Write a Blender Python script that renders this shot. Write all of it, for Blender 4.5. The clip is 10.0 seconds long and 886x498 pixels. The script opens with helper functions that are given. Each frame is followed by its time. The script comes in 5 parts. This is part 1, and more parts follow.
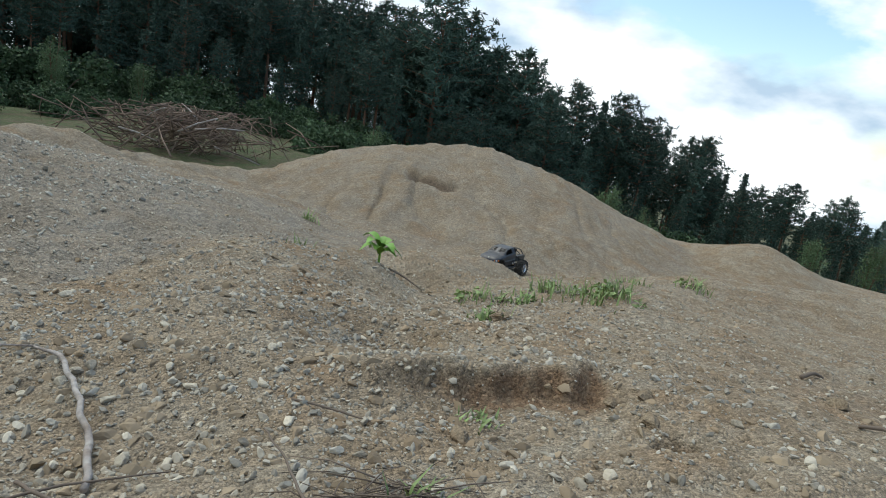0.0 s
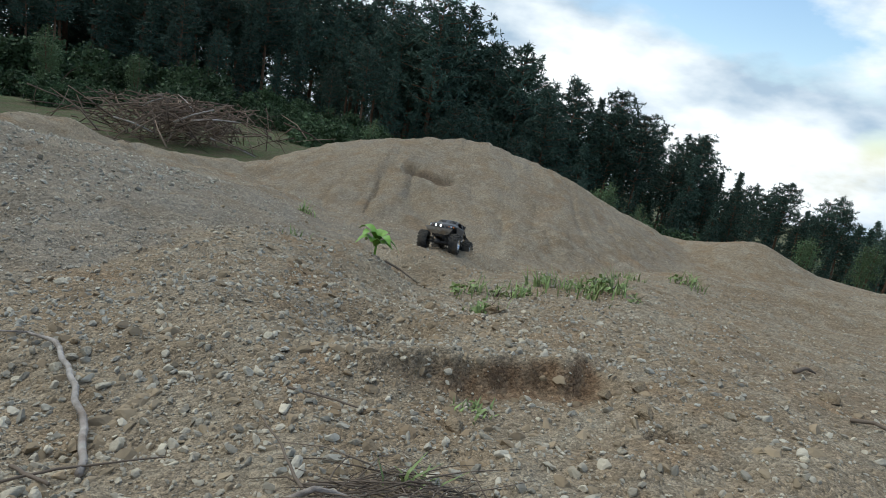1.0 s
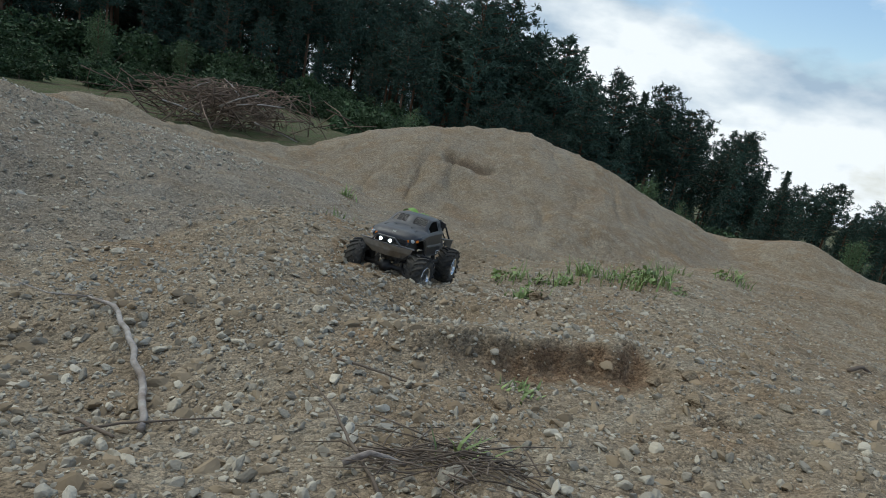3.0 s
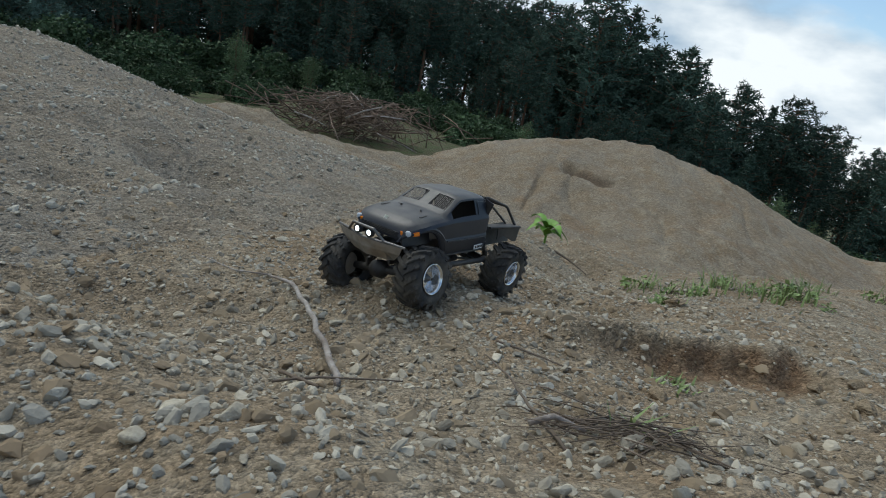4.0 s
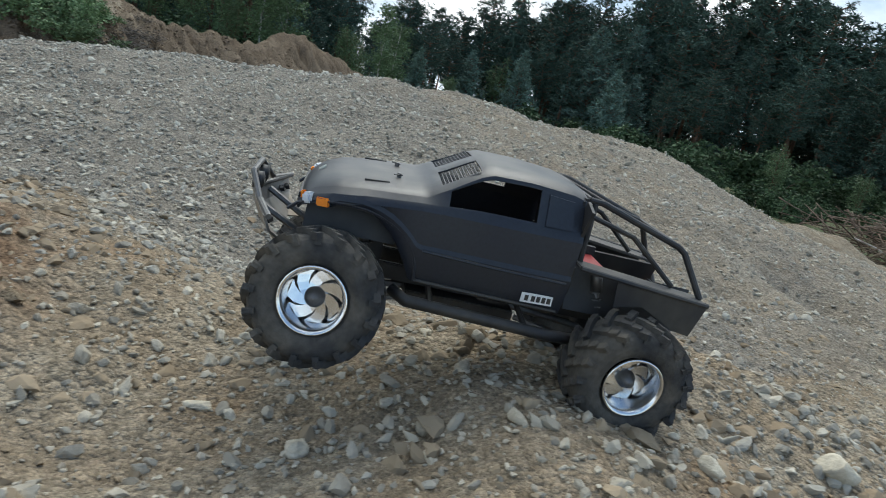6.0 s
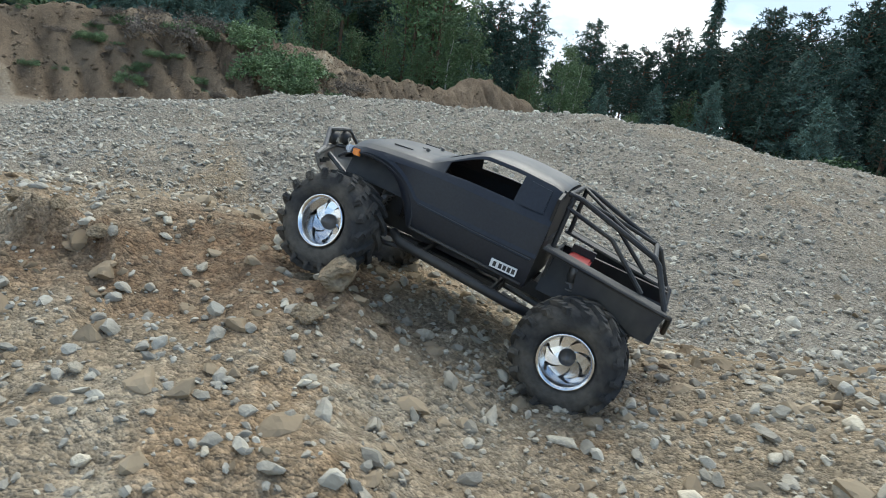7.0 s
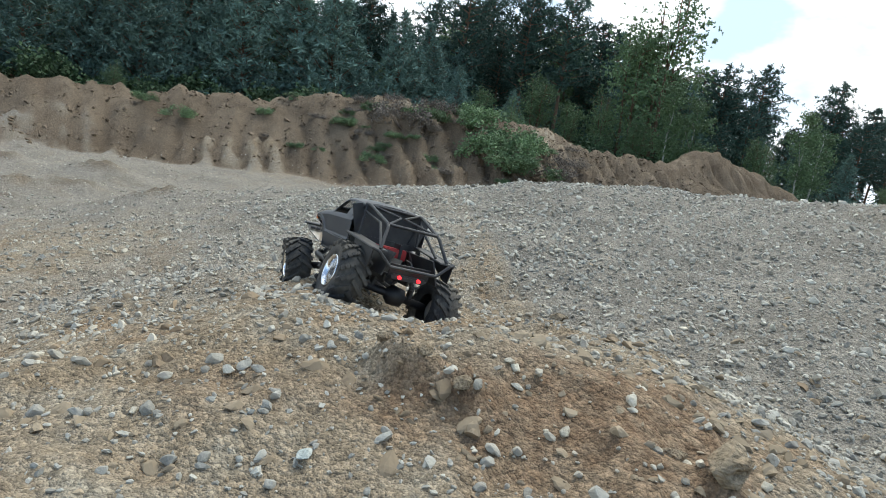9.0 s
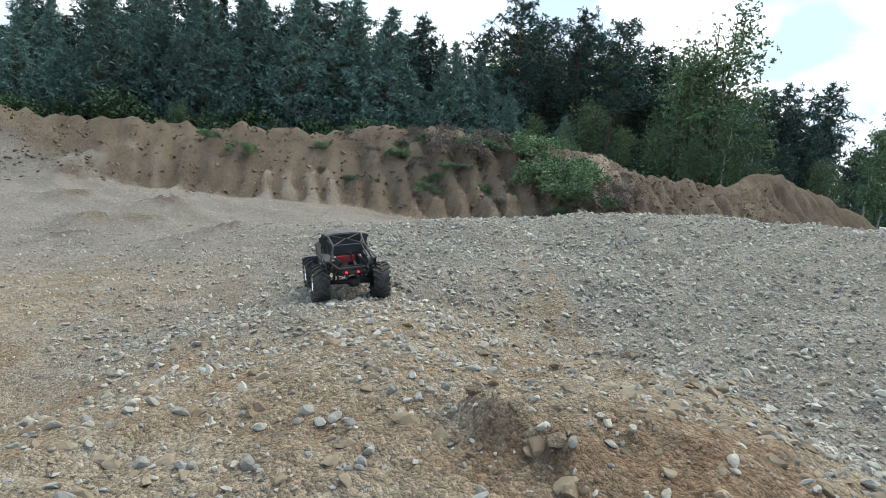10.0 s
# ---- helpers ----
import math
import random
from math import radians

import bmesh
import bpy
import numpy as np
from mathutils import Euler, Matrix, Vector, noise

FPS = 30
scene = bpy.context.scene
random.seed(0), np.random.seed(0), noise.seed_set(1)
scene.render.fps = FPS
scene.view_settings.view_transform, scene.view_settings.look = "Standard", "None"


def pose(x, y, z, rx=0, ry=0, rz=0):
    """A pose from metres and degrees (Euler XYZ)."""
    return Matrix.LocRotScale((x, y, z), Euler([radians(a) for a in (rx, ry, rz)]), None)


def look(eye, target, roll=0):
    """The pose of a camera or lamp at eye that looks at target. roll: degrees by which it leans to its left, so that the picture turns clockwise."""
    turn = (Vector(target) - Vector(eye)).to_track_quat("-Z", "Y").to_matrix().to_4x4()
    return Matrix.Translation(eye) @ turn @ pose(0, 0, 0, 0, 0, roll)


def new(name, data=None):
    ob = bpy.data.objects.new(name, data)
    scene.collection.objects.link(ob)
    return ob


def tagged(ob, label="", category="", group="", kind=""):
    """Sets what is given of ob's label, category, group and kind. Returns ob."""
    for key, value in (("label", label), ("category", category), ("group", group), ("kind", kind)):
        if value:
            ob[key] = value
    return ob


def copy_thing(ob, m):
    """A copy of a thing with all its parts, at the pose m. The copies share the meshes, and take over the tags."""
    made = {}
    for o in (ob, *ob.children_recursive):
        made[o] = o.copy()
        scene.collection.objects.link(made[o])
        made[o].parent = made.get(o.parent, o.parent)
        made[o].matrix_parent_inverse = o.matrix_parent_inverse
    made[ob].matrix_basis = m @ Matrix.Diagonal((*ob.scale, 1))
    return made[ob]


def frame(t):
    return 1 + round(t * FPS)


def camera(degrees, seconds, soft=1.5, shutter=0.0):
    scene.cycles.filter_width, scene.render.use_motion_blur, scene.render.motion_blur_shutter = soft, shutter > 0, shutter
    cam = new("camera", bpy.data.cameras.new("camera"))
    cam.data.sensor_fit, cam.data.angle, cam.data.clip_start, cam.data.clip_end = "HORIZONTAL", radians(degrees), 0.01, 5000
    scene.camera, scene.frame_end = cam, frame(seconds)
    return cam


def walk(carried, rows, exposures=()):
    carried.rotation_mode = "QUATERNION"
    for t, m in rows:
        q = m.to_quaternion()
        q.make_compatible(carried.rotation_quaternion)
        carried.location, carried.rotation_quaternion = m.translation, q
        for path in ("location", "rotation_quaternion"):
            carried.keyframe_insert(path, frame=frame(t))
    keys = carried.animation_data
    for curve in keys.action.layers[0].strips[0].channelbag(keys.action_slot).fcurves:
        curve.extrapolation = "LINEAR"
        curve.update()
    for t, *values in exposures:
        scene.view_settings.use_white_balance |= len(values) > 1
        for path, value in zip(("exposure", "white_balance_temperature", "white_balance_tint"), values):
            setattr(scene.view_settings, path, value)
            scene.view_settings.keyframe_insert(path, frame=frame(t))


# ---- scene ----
# ---- camera ----
cam = camera(70.0, 10.0, soft=0.95, shutter=0.12)
EYE_ROWS = [
    (0, -0.0013, -0.0051, 0.3479, 77.02, -8.91, 2.26),
    (0.5, -0.0041, -0.006, 0.343, 76.72, -9.34, 2.32),
    (1, -0.0025, -0.0082, 0.3398, 76.62, -9.63, 2),
    (1.5, -0.005, -0.009, 0.3325, 76.52, -10.49, 1.99),
    (2, -0.0116, -0.011, 0.3277, 76.27, -10.92, 2.05),
    (3.3, -0.0432, -0.0111, 0.3024, 75.01, -10.03, 7.32),
    (3.5, -0.0618, -0.0423, 0.2954, 75.91, -9.65, 8.65),
    (4, -0.1022, -0.0881, 0.2657, 74.67, -10.3, 15.44),
    (4.5, -0.1774, -0.1301, 0.2373, 72.99, -10.81, 25.32),
    (5, -0.2564, -0.2166, 0.2516, 73.87, -10.1, 35.59),
    (5.5, -0.3071, -0.319, 0.2728, 74.72, -11.94, 45.68),
    (5.7, -0.3338, -0.3925, 0.2808, 74.7, -11.79, 51.96),
    (6.8, -0.4239, -0.6252, 0.2219, 74.97, -11.35, 74.08),
    (7, -0.453, -0.6478, 0.2218, 75.24, -9.28, 75.98),
    (7.5, -0.5245, -0.7223, 0.2315, 76.34, -7.79, 82.11),
    (8, -0.5453, -0.7983, 0.2397, 76.67, -9.43, 91.03),
    (8.5, -0.5417, -0.82, 0.2647, 76.94, -8.52, 93.01),
    (9, -0.535, -0.8347, 0.2848, 78.5, -8.15, 94.56),
    (9.5, -0.5373, -0.8697, 0.2986, 79.45, -6.59, 96.7),
    (10, -0.5321, -0.8834, 0.3112, 80.33, -6.77, 99.07),
]
walk(cam, [(t, pose(x, y, z, rx, ry, rz)) for t, x, y, z, rx, ry, rz in EYE_ROWS],
     exposures=[(0.0, 0.40, 6300, 4), (1.0, 0.18, 6250, 4), (2.0, -0.02, 6250, 4), (3.5, -0.04, 6200, 4), (4.5, 0.06, 6250, 4), (5.5, 0.42, 6300, 4), (7.0, 0.86, 6350, 4), (8.0, 0.95, 6350, 4), (10.0, 0.94, 6350, 4)])

# ---- daylight ----
SUN_AZ, SUN_EL = 55.0, 58.0   # degrees left of +y, and above the horizon
world = bpy.data.worlds.new("sky")
scene.world = world
world.use_nodes = True


def sky_nodes():
    nt = world.node_tree
    nt.nodes.clear()
    N, L = nt.nodes.new, nt.links.new
    out, bg = N("ShaderNodeOutputWorld"), N("ShaderNodeBackground")
    sky = N("ShaderNodeTexSky")
    sky.sky_type, sky.sun_disc = "NISHITA", False
    sky.sun_elevation, sky.sun_rotation = radians(SUN_EL), radians(-SUN_AZ)
    sky.air_density, sky.dust_density = 1.0, 0.6
    scale = N("ShaderNodeMix")
    scale.data_type, scale.blend_type = "RGBA", "MULTIPLY"
    scale.inputs[0].default_value = 1.0
    scale.inputs[7].default_value = (0.115, 0.115, 0.115, 1)
    L(sky.outputs[0], scale.inputs[6])
    co = N("ShaderNodeTexCoord")
    # cumulus: stretched noise in two octaves, thicker towards the sun's side
    mp = N("ShaderNodeMapping")
    mp.inputs["Scale"].default_value = (1.0, 1.0, 2.1)
    mp.inputs["Location"].default_value = (0.35, 0.1, 0.0)
    L(co.outputs["Generated"], mp.inputs[0])
    n1 = N("ShaderNodeTexNoise")
    n1.inputs["Scale"].default_value, n1.inputs["Detail"].default_value, n1.inputs["Roughness"].default_value = 2.6, 8, 0.52
    L(mp.outputs[0], n1.inputs["Vector"])
    sx = N("ShaderNodeSeparateXYZ")
    L(co.outputs["Generated"], sx.inputs[0])
    bias = N("ShaderNodeMath")
    bias.operation = "MULTIPLY_ADD"
    bias.inputs[1].default_value, bias.inputs[2].default_value = -0.16, 0.03
    L(sx.outputs[0], bias.inputs[0])
    add = N("ShaderNodeMath")
    L(n1.outputs[0], add.inputs[0])
    L(bias.outputs[0], add.inputs[1])
    low = N("ShaderNodeMapRange")
    low.inputs[1].default_value, low.inputs[2].default_value = 0.16, -0.02
    low.inputs[3].default_value, low.inputs[4].default_value = 0.0, 0.22
    L(sx.outputs[2], low.inputs[0])
    add2 = N("ShaderNodeMath")
    L(add.outputs[0], add2.inputs[0])
    L(low.outputs[0], add2.inputs[1])
    add = add2
    cover = N("ShaderNodeValToRGB")
    cover.color_ramp.elements[0].position, cover.color_ramp.elements[1].position = 0.47, 0.56
    L(add.outputs[0], cover.inputs[0])
    n2 = N("ShaderNodeTexNoise")
    n2.inputs["Scale"].default_value, n2.inputs["Detail"].default_value = 4.3, 6
    L(mp.outputs[0], n2.inputs["Vector"])
    shade = N("ShaderNodeValToRGB")
    e = shade.color_ramp.elements
    e[0].position, e[0].color = 0.40, (0.33, 0.41, 0.51, 1)
    e[1].position, e[1].color = 0.58, (0.77, 0.78, 0.80, 1)
    L(n2.outputs[0], shade.inputs[0])
    mix = N("ShaderNodeMix")
    mix.data_type = "RGBA"
    L(cover.outputs[0], mix.inputs[0])
    L(scale.outputs[2], mix.inputs[6])
    L(shade.outputs[0], mix.inputs[7])
    L(mix.outputs[2], bg.inputs[0])
    bg.inputs[1].default_value = 1.28
    L(bg.outputs[0], out.inputs[0])


sky_nodes()
sun = new("sun", bpy.data.lights.new("sun", "SUN"))
sun.data.energy, sun.data.angle, sun.data.color = 1.5, radians(35), (1.0, 0.96, 0.90)
sun.matrix_basis = look((-30 * math.sin(radians(SUN_AZ)), 30 * math.cos(radians(SUN_AZ)), 30 * math.tan(radians(SUN_EL))), (0, 0, 0))

# ---- materials ----


def material(name, base=(0.5, 0.5, 0.5), rough=0.8, metal=0.0, grain=0.0, grain_scale=40.0, wear=0.0, wear_scale=6.0,
             bump=0.0, bump_scale=80.0, other=None, per_object=0.0, island=0.0, emit=None, glow=0.0, spec=0.5, trans=0.0):
    """A principled material: two scales of colour variation, bump, and an optional second colour."""
    m = bpy.data.materials.new(name)
    m.use_nodes = True
    nt = m.node_tree
    p = nt.nodes["Principled BSDF"]
    N, L = nt.nodes.new, nt.links.new
    p.inputs["Roughness"].default_value, p.inputs["Metallic"].default_value = rough, metal
    p.inputs["Specular IOR Level"].default_value = spec
    p.inputs["Base Color"].default_value = (*base, 1)
    p.inputs["Transmission Weight"].default_value = trans
    co = N("ShaderNodeTexCoord").outputs["Object"]
    col = None
    if grain or wear or other or per_object or island:
        rgb = N("ShaderNodeRGB")
        rgb.outputs[0].default_value = (*base, 1)
        col = rgb.outputs[0]
        if other or wear:
            n = N("ShaderNodeTexNoise")
            n.inputs["Scale"].default_value, n.inputs["Detail"].default_value = wear_scale, 5
            L(co, n.inputs["Vector"])
            r = N("ShaderNodeValToRGB")
            r.color_ramp.elements[0].position, r.color_ramp.elements[1].position = 0.42, 0.62
            L(n.outputs[0], r.inputs[0])
            mx = N("ShaderNodeMix")
            mx.data_type = "RGBA"
            mx.inputs[7].default_value = (*(other or [c * (1 - wear) for c in base]), 1)
            L(r.outputs[0], mx.inputs[0])
            L(col, mx.inputs[6])
            col = mx.outputs[2]
        hsv = N("ShaderNodeHueSaturation")
        L(col, hsv.inputs["Color"])
        val = None
        if grain:
            n = N("ShaderNodeTexNoise")
            n.inputs["Scale"].default_value, n.inputs["Detail"].default_value = grain_scale, 4
            L(co, n.inputs["Vector"])
            mr = N("ShaderNodeMapRange")
            mr.inputs[1].default_value, mr.inputs[2].default_value = 0.3, 0.7
            mr.inputs[3].default_value, mr.inputs[4].default_value = 1 - grain, 1 + grain
            L(n.outputs[0], mr.inputs[0])
            val = mr.outputs[0]
        for amount, node, sock in ((per_object, "ShaderNodeObjectInfo", "Random"), (island, "ShaderNodeNewGeometry", "Random Per Island")):
            if amount:
                mr = N("ShaderNodeMapRange")
                mr.inputs[3].default_value, mr.inputs[4].default_value = 1 - amount, 1 + amount
                L(N(node).outputs[sock], mr.inputs[0])
                if val is None:
                    val = mr.outputs[0]
                else:
                    mu = N("ShaderNodeMath")
                    mu.operation = "MULTIPLY"
                    L(val, mu.inputs[0])
                    L(mr.outputs[0], mu.inputs[1])
                    val = mu.outputs[0]
        if val is not None:
            L(val, hsv.inputs["Value"])
        L(hsv.outputs[0], p.inputs["Base Color"])
    if bump:
        n = N("ShaderNodeTexNoise")
        n.inputs["Scale"].default_value, n.inputs["Detail"].default_value = bump_scale, 5
        L(co, n.inputs["Vector"])
        b = N("ShaderNodeBump")
        b.inputs["Strength"].default_value, b.inputs["Distance"].default_value = bump, 0.01
        L(n.outputs[0], b.inputs["Height"])
        L(b.outputs[0], p.inputs["Normal"])
    if emit:
        p.inputs["Emission Color"].default_value, p.inputs["Emission Strength"].default_value = (*emit, 1), glow
    return m


def ground_material():
    """Sandy soil, grey gravel where the attribute says so, fresh brown earth, and pebbles of two sizes in colour and relief."""
    m = bpy.data.materials.new("gravelly_soil")
    m.use_nodes = True
    nt = m.node_tree
    N, L = nt.nodes.new, nt.links.new
    p = nt.nodes["Principled BSDF"]
    p.inputs["Roughness"].default_value, p.inputs["Specular IOR Level"].default_value = 0.95, 0.15
    co = N("ShaderNodeTexCoord").outputs["Object"]

    def noise_at(scale, detail=5, rough=0.55):
        n = N("ShaderNodeTexNoise")
        n.inputs["Scale"].default_value, n.inputs["Detail"].default_value, n.inputs["Roughness"].default_value = scale, detail, rough
        L(co, n.inputs["Vector"])
        return n.outputs[0]

    def ramp(v, a, b):
        r = N("ShaderNodeMapRange")
        r.inputs[1].default_value, r.inputs[2].default_value = a, b
        L(v, r.inputs[0])
        return r.outputs[0]

    def mixc(f, a, b, mode="MIX"):
        x = N("ShaderNodeMix")
        x.data_type, x.blend_type = "RGBA", mode
        for sock, v in ((0, f), (6, a), (7, b)):
            if isinstance(v, tuple):
                x.inputs[sock].default_value = (*v, 1)
            elif isinstance(v, float):
                x.inputs[sock].default_value = v
            else:
                L(v, x.inputs[sock])
        return x.outputs[2]

    def attr(name):
        a = N("ShaderNodeAttribute")
        a.attribute_name = name
        return a.outputs["Fac"]

    def math_(op, a, b):
        x = N("ShaderNodeMath")
        x.operation = op
        for k, v in ((0, a), (1, b)):
            if isinstance(v, float):
                x.inputs[k].default_value = v
            else:
                L(v, x.inputs[k])
        return x.outputs[0]

    soil = mixc(ramp(noise_at(2.2, 6), 0.36, 0.66), (0.280, 0.226, 0.158), (0.252, 0.190, 0.122))
    soil = mixc(ramp(noise_at(9.0, 6), 0.45, 0.7), soil, (0.325, 0.280, 0.208))
    soil = mixc(ramp(noise_at(3.7, 7, 0.65), 0.54, 0.66), soil, (0.262, 0.186, 0.114))
    grey = mixc(ramp(noise_at(3.0, 6), 0.35, 0.65), (0.214, 0.189, 0.152), (0.268, 0.238, 0.192))
    wob = math_("ADD", attr("gravel"), math_("MULTIPLY", math_("SUBTRACT", noise_at(5.0), 0.5), 0.7))
    col = mixc(ramp(wob, 0.3, 0.7), soil, grey)
    fresh = math_("ADD", attr("fresh"), math_("MULTIPLY", math_("SUBTRACT", noise_at(14.0), 0.5), 0.5))
    earth = mixc(ramp(noise_at(1.4, 7, 0.65), 0.38, 0.62), (0.122, 0.090, 0.060), (0.178, 0.135, 0.092))
    col = mixc(ramp(fresh, 0.3, 0.9), col, earth)
    moist = math_("ADD", attr("moist"), math_("MULTIPLY", math_("SUBTRACT", noise_at(17.0, 6, 0.6), 0.5), 0.7))
    col = mixc(ramp(moist, 0.3, 0.75), col, mixc(ramp(noise_at(40.0), 0.4, 0.65), (0.185, 0.120, 0.072), (0.245, 0.176, 0.113)))
    green = math_("ADD", attr("green"), math_("MULTIPLY", math_("SUBTRACT", noise_at(1.5), 0.5), 0.6))
    moss = mixc(ramp(noise_at(3.5, 6), 0.4, 0.65), (0.075, 0.095, 0.040), (0.12, 0.095, 0.06))
    col = mixc(ramp(green, 0.3, 0.7), col, moss)
    # grains and pebbles
    heights = []
    for scale, lo, hi, depth in ((420.0, 0.72, 1.25, 0.25), (170.0, 0.74, 1.28, 0.5), (70.0, 0.85, 1.16, 0.6)):
        v = N("ShaderNodeTexVoronoi")
        v.inputs["Scale"].default_value, v.inputs["Randomness"].default_value = scale, 1.0
        L(co, v.inputs["Vector"])
        bw = N("ShaderNodeSeparateColor")
        L(v.outputs["Color"], bw.inputs[0])
        r = N("ShaderNodeMapRange")
        r.inputs[3].default_value, r.inputs[4].default_value = lo, hi
        L(bw.outputs[0], r.inputs[0])
        h = N("ShaderNodeHueSaturation")
        L(col, h.inputs["Color"])
        L(r.outputs[0], h.inputs["Value"])
        col = h.outputs[0]
        heights.append(math_("MULTIPLY", v.outputs["Distance"], -depth))
    hsum = math_("ADD", math_("ADD", heights[0], heights[1]), heights[2])
    hsum = math_("ADD", hsum, math_("MULTIPLY", noise_at(26.0, 8, 0.65), 1.6))
    b = N("ShaderNodeBump")
    b.inputs["Strength"].default_value, b.inputs["Distance"].default_value = 1.0, 0.009
    L(hsum, b.inputs["Height"])
    L(b.outputs[0], p.inputs["Normal"])
    L(col, p.inputs["Base Color"])
    return m


SOIL = ground_material()
STONE = material("stone", (0.43, 0.385, 0.295), 0.85, grain=0.2, grain_scale=6, other=(0.37, 0.325, 0.245), wear_scale=1.7, bump=0.35, bump_scale=14, per_object=0.34, island=0.0)
PEBBLE = material("pebbles", (0.395, 0.352, 0.272), 0.9, grain=0.15, grain_scale=50, other=(0.33, 0.312, 0.262), wear_scale=2.5, island=0.36, bump=0.3, bump_scale=150)
PEBBLE_GREY = material("grey_pebbles", (0.410, 0.378, 0.308), 0.9, grain=0.15, grain_scale=50, other=(0.335, 0.308, 0.248), wear_scale=2.5, island=0.45, bump=0.3, bump_scale=150)
SLATE = material("blue_grey_stone", (0.30, 0.33, 0.305), 0.8, grain=0.25, grain_scale=5, other=(0.38, 0.39, 0.35), wear_scale=2.2, bump=0.4, bump_scale=10)
CLOD = material("earth_clod", (0.290, 0.232, 0.158), 0.97, grain=0.3, grain_scale=9, other=(0.25, 0.188, 0.122), wear_scale=2, bump=0.9, bump_scale=12, spec=0.1)
BANK_LUMP = material("bank_earth", (0.165, 0.124, 0.085), 0.97, grain=0.3, grain_scale=9, island=0.25, bump=0.6, bump_scale=12, spec=0.1)
BARK = material("pine_bark", (0.13, 0.085, 0.06), 0.95, grain=0.3, grain_scale=6, other=(0.22, 0.12, 0.07), wear_scale=0.3, bump=0.4, bump_scale=10, spec=0.1)
BIRCH = material("birch_bark", (0.62, 0.60, 0.55), 0.85, grain=0.1, grain_scale=5, other=(0.15, 0.14, 0.13), wear_scale=1.6, spec=0.2)
# both needle colours are raised and blued: distance haze put into the colour
NEEDLE = material("hazed_pine_needles", (0.050, 0.084, 0.064), 0.75, grain=0.35, grain_scale=1.2, island=0.35, per_object=0.25, spec=0.15)
# lifted further for the side light on the western trees
NEEDLE_HAZED = material("hazed_young_needles", (0.122, 0.188, 0.152), 0.75, grain=0.3, grain_scale=1.2, island=0.35, per_object=0.22, spec=0.15)
# base colour also lifted for that western side light
LEAF = material("broad_leaves", (0.120, 0.180, 0.082), 0.6, grain=0.3, grain_scale=1.5, island=0.4, per_object=0.2, spec=0.25)
SHRUB = material("shrub_leaves", (0.046, 0.076, 0.034), 0.7, grain=0.3, grain_scale=1.5, island=0.45, per_object=0.25, spec=0.2)
WEED = material("weed_leaves", (0.16, 0.30, 0.045), 0.5, grain=0.15, grain_scale=60, island=0.2, spec=0.35)
GRASS = material("grass_blades", (0.22, 0.29, 0.11), 0.6, island=0.35, per_object=0.15, spec=0.25)
HEATHER = material("heather", (0.17, 0.145, 0.12), 0.8, island=0.4, spec=0.1)
DEADWOOD = material("weathered_wood", (0.36, 0.33, 0.30), 0.85, grain=0.2, grain_scale=80, other=(0.22, 0.18, 0.15), wear_scale=18, bump=0.4, bump_scale=200)
TWIG = material("dry_twigs", (0.15, 0.12, 0.095), 0.9, island=0.4, spec=0.15)
BRUSHWOOD = material("brushwood", (0.17, 0.125, 0.095), 0.9, island=0.5, spec=0.15)
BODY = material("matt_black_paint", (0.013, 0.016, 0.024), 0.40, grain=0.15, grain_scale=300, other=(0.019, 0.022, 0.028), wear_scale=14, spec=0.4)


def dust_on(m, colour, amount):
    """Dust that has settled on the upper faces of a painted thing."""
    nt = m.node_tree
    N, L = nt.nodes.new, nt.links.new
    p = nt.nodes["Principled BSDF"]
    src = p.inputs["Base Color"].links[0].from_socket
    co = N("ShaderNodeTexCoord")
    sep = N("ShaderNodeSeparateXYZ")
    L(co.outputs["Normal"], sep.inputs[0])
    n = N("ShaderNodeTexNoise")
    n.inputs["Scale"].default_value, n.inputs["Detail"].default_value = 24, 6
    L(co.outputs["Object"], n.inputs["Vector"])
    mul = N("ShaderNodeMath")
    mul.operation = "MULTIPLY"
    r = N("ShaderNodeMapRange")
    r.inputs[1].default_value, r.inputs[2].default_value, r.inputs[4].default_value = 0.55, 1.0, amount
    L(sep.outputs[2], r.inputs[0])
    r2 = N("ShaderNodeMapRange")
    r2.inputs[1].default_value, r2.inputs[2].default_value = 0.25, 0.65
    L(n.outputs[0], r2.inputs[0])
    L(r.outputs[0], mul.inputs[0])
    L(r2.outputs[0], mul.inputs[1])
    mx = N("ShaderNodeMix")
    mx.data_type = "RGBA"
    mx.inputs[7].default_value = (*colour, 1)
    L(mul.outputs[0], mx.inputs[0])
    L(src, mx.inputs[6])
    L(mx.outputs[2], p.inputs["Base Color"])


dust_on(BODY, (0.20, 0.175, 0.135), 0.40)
PLASTIC = material("black_plastic", (0.014, 0.014, 0.016), 0.55, grain=0.2, grain_scale=90, other=(0.04, 0.036, 0.03), wear_scale=16)
DUST_PANEL = material("dusty_black_panel", (0.045, 0.044, 0.043), 0.7, grain=0.2, grain_scale=90, other=(0.10, 0.09, 0.075), wear_scale=14)
RUBBER = material("dusty_tyre_rubber", (0.038, 0.038, 0.038), 0.85, grain=0.2, grain_scale=150, other=(0.095, 0.085, 0.07), wear_scale=22, bump=0.2, bump_scale=250, spec=0.25)
CHROME = material("chrome", (0.74, 0.74, 0.74), 0.20, metal=1.0, grain=0.06, grain_scale=40)
STEEL = material("dark_steel", (0.16, 0.155, 0.15), 0.5, metal=0.8, grain=0.2, grain_scale=120)
ALU = material("dusty_aluminium_plate", (0.30, 0.285, 0.26), 0.55, metal=0.5, grain=0.15, grain_scale=60, other=(0.24, 0.20, 0.155), wear_scale=25)
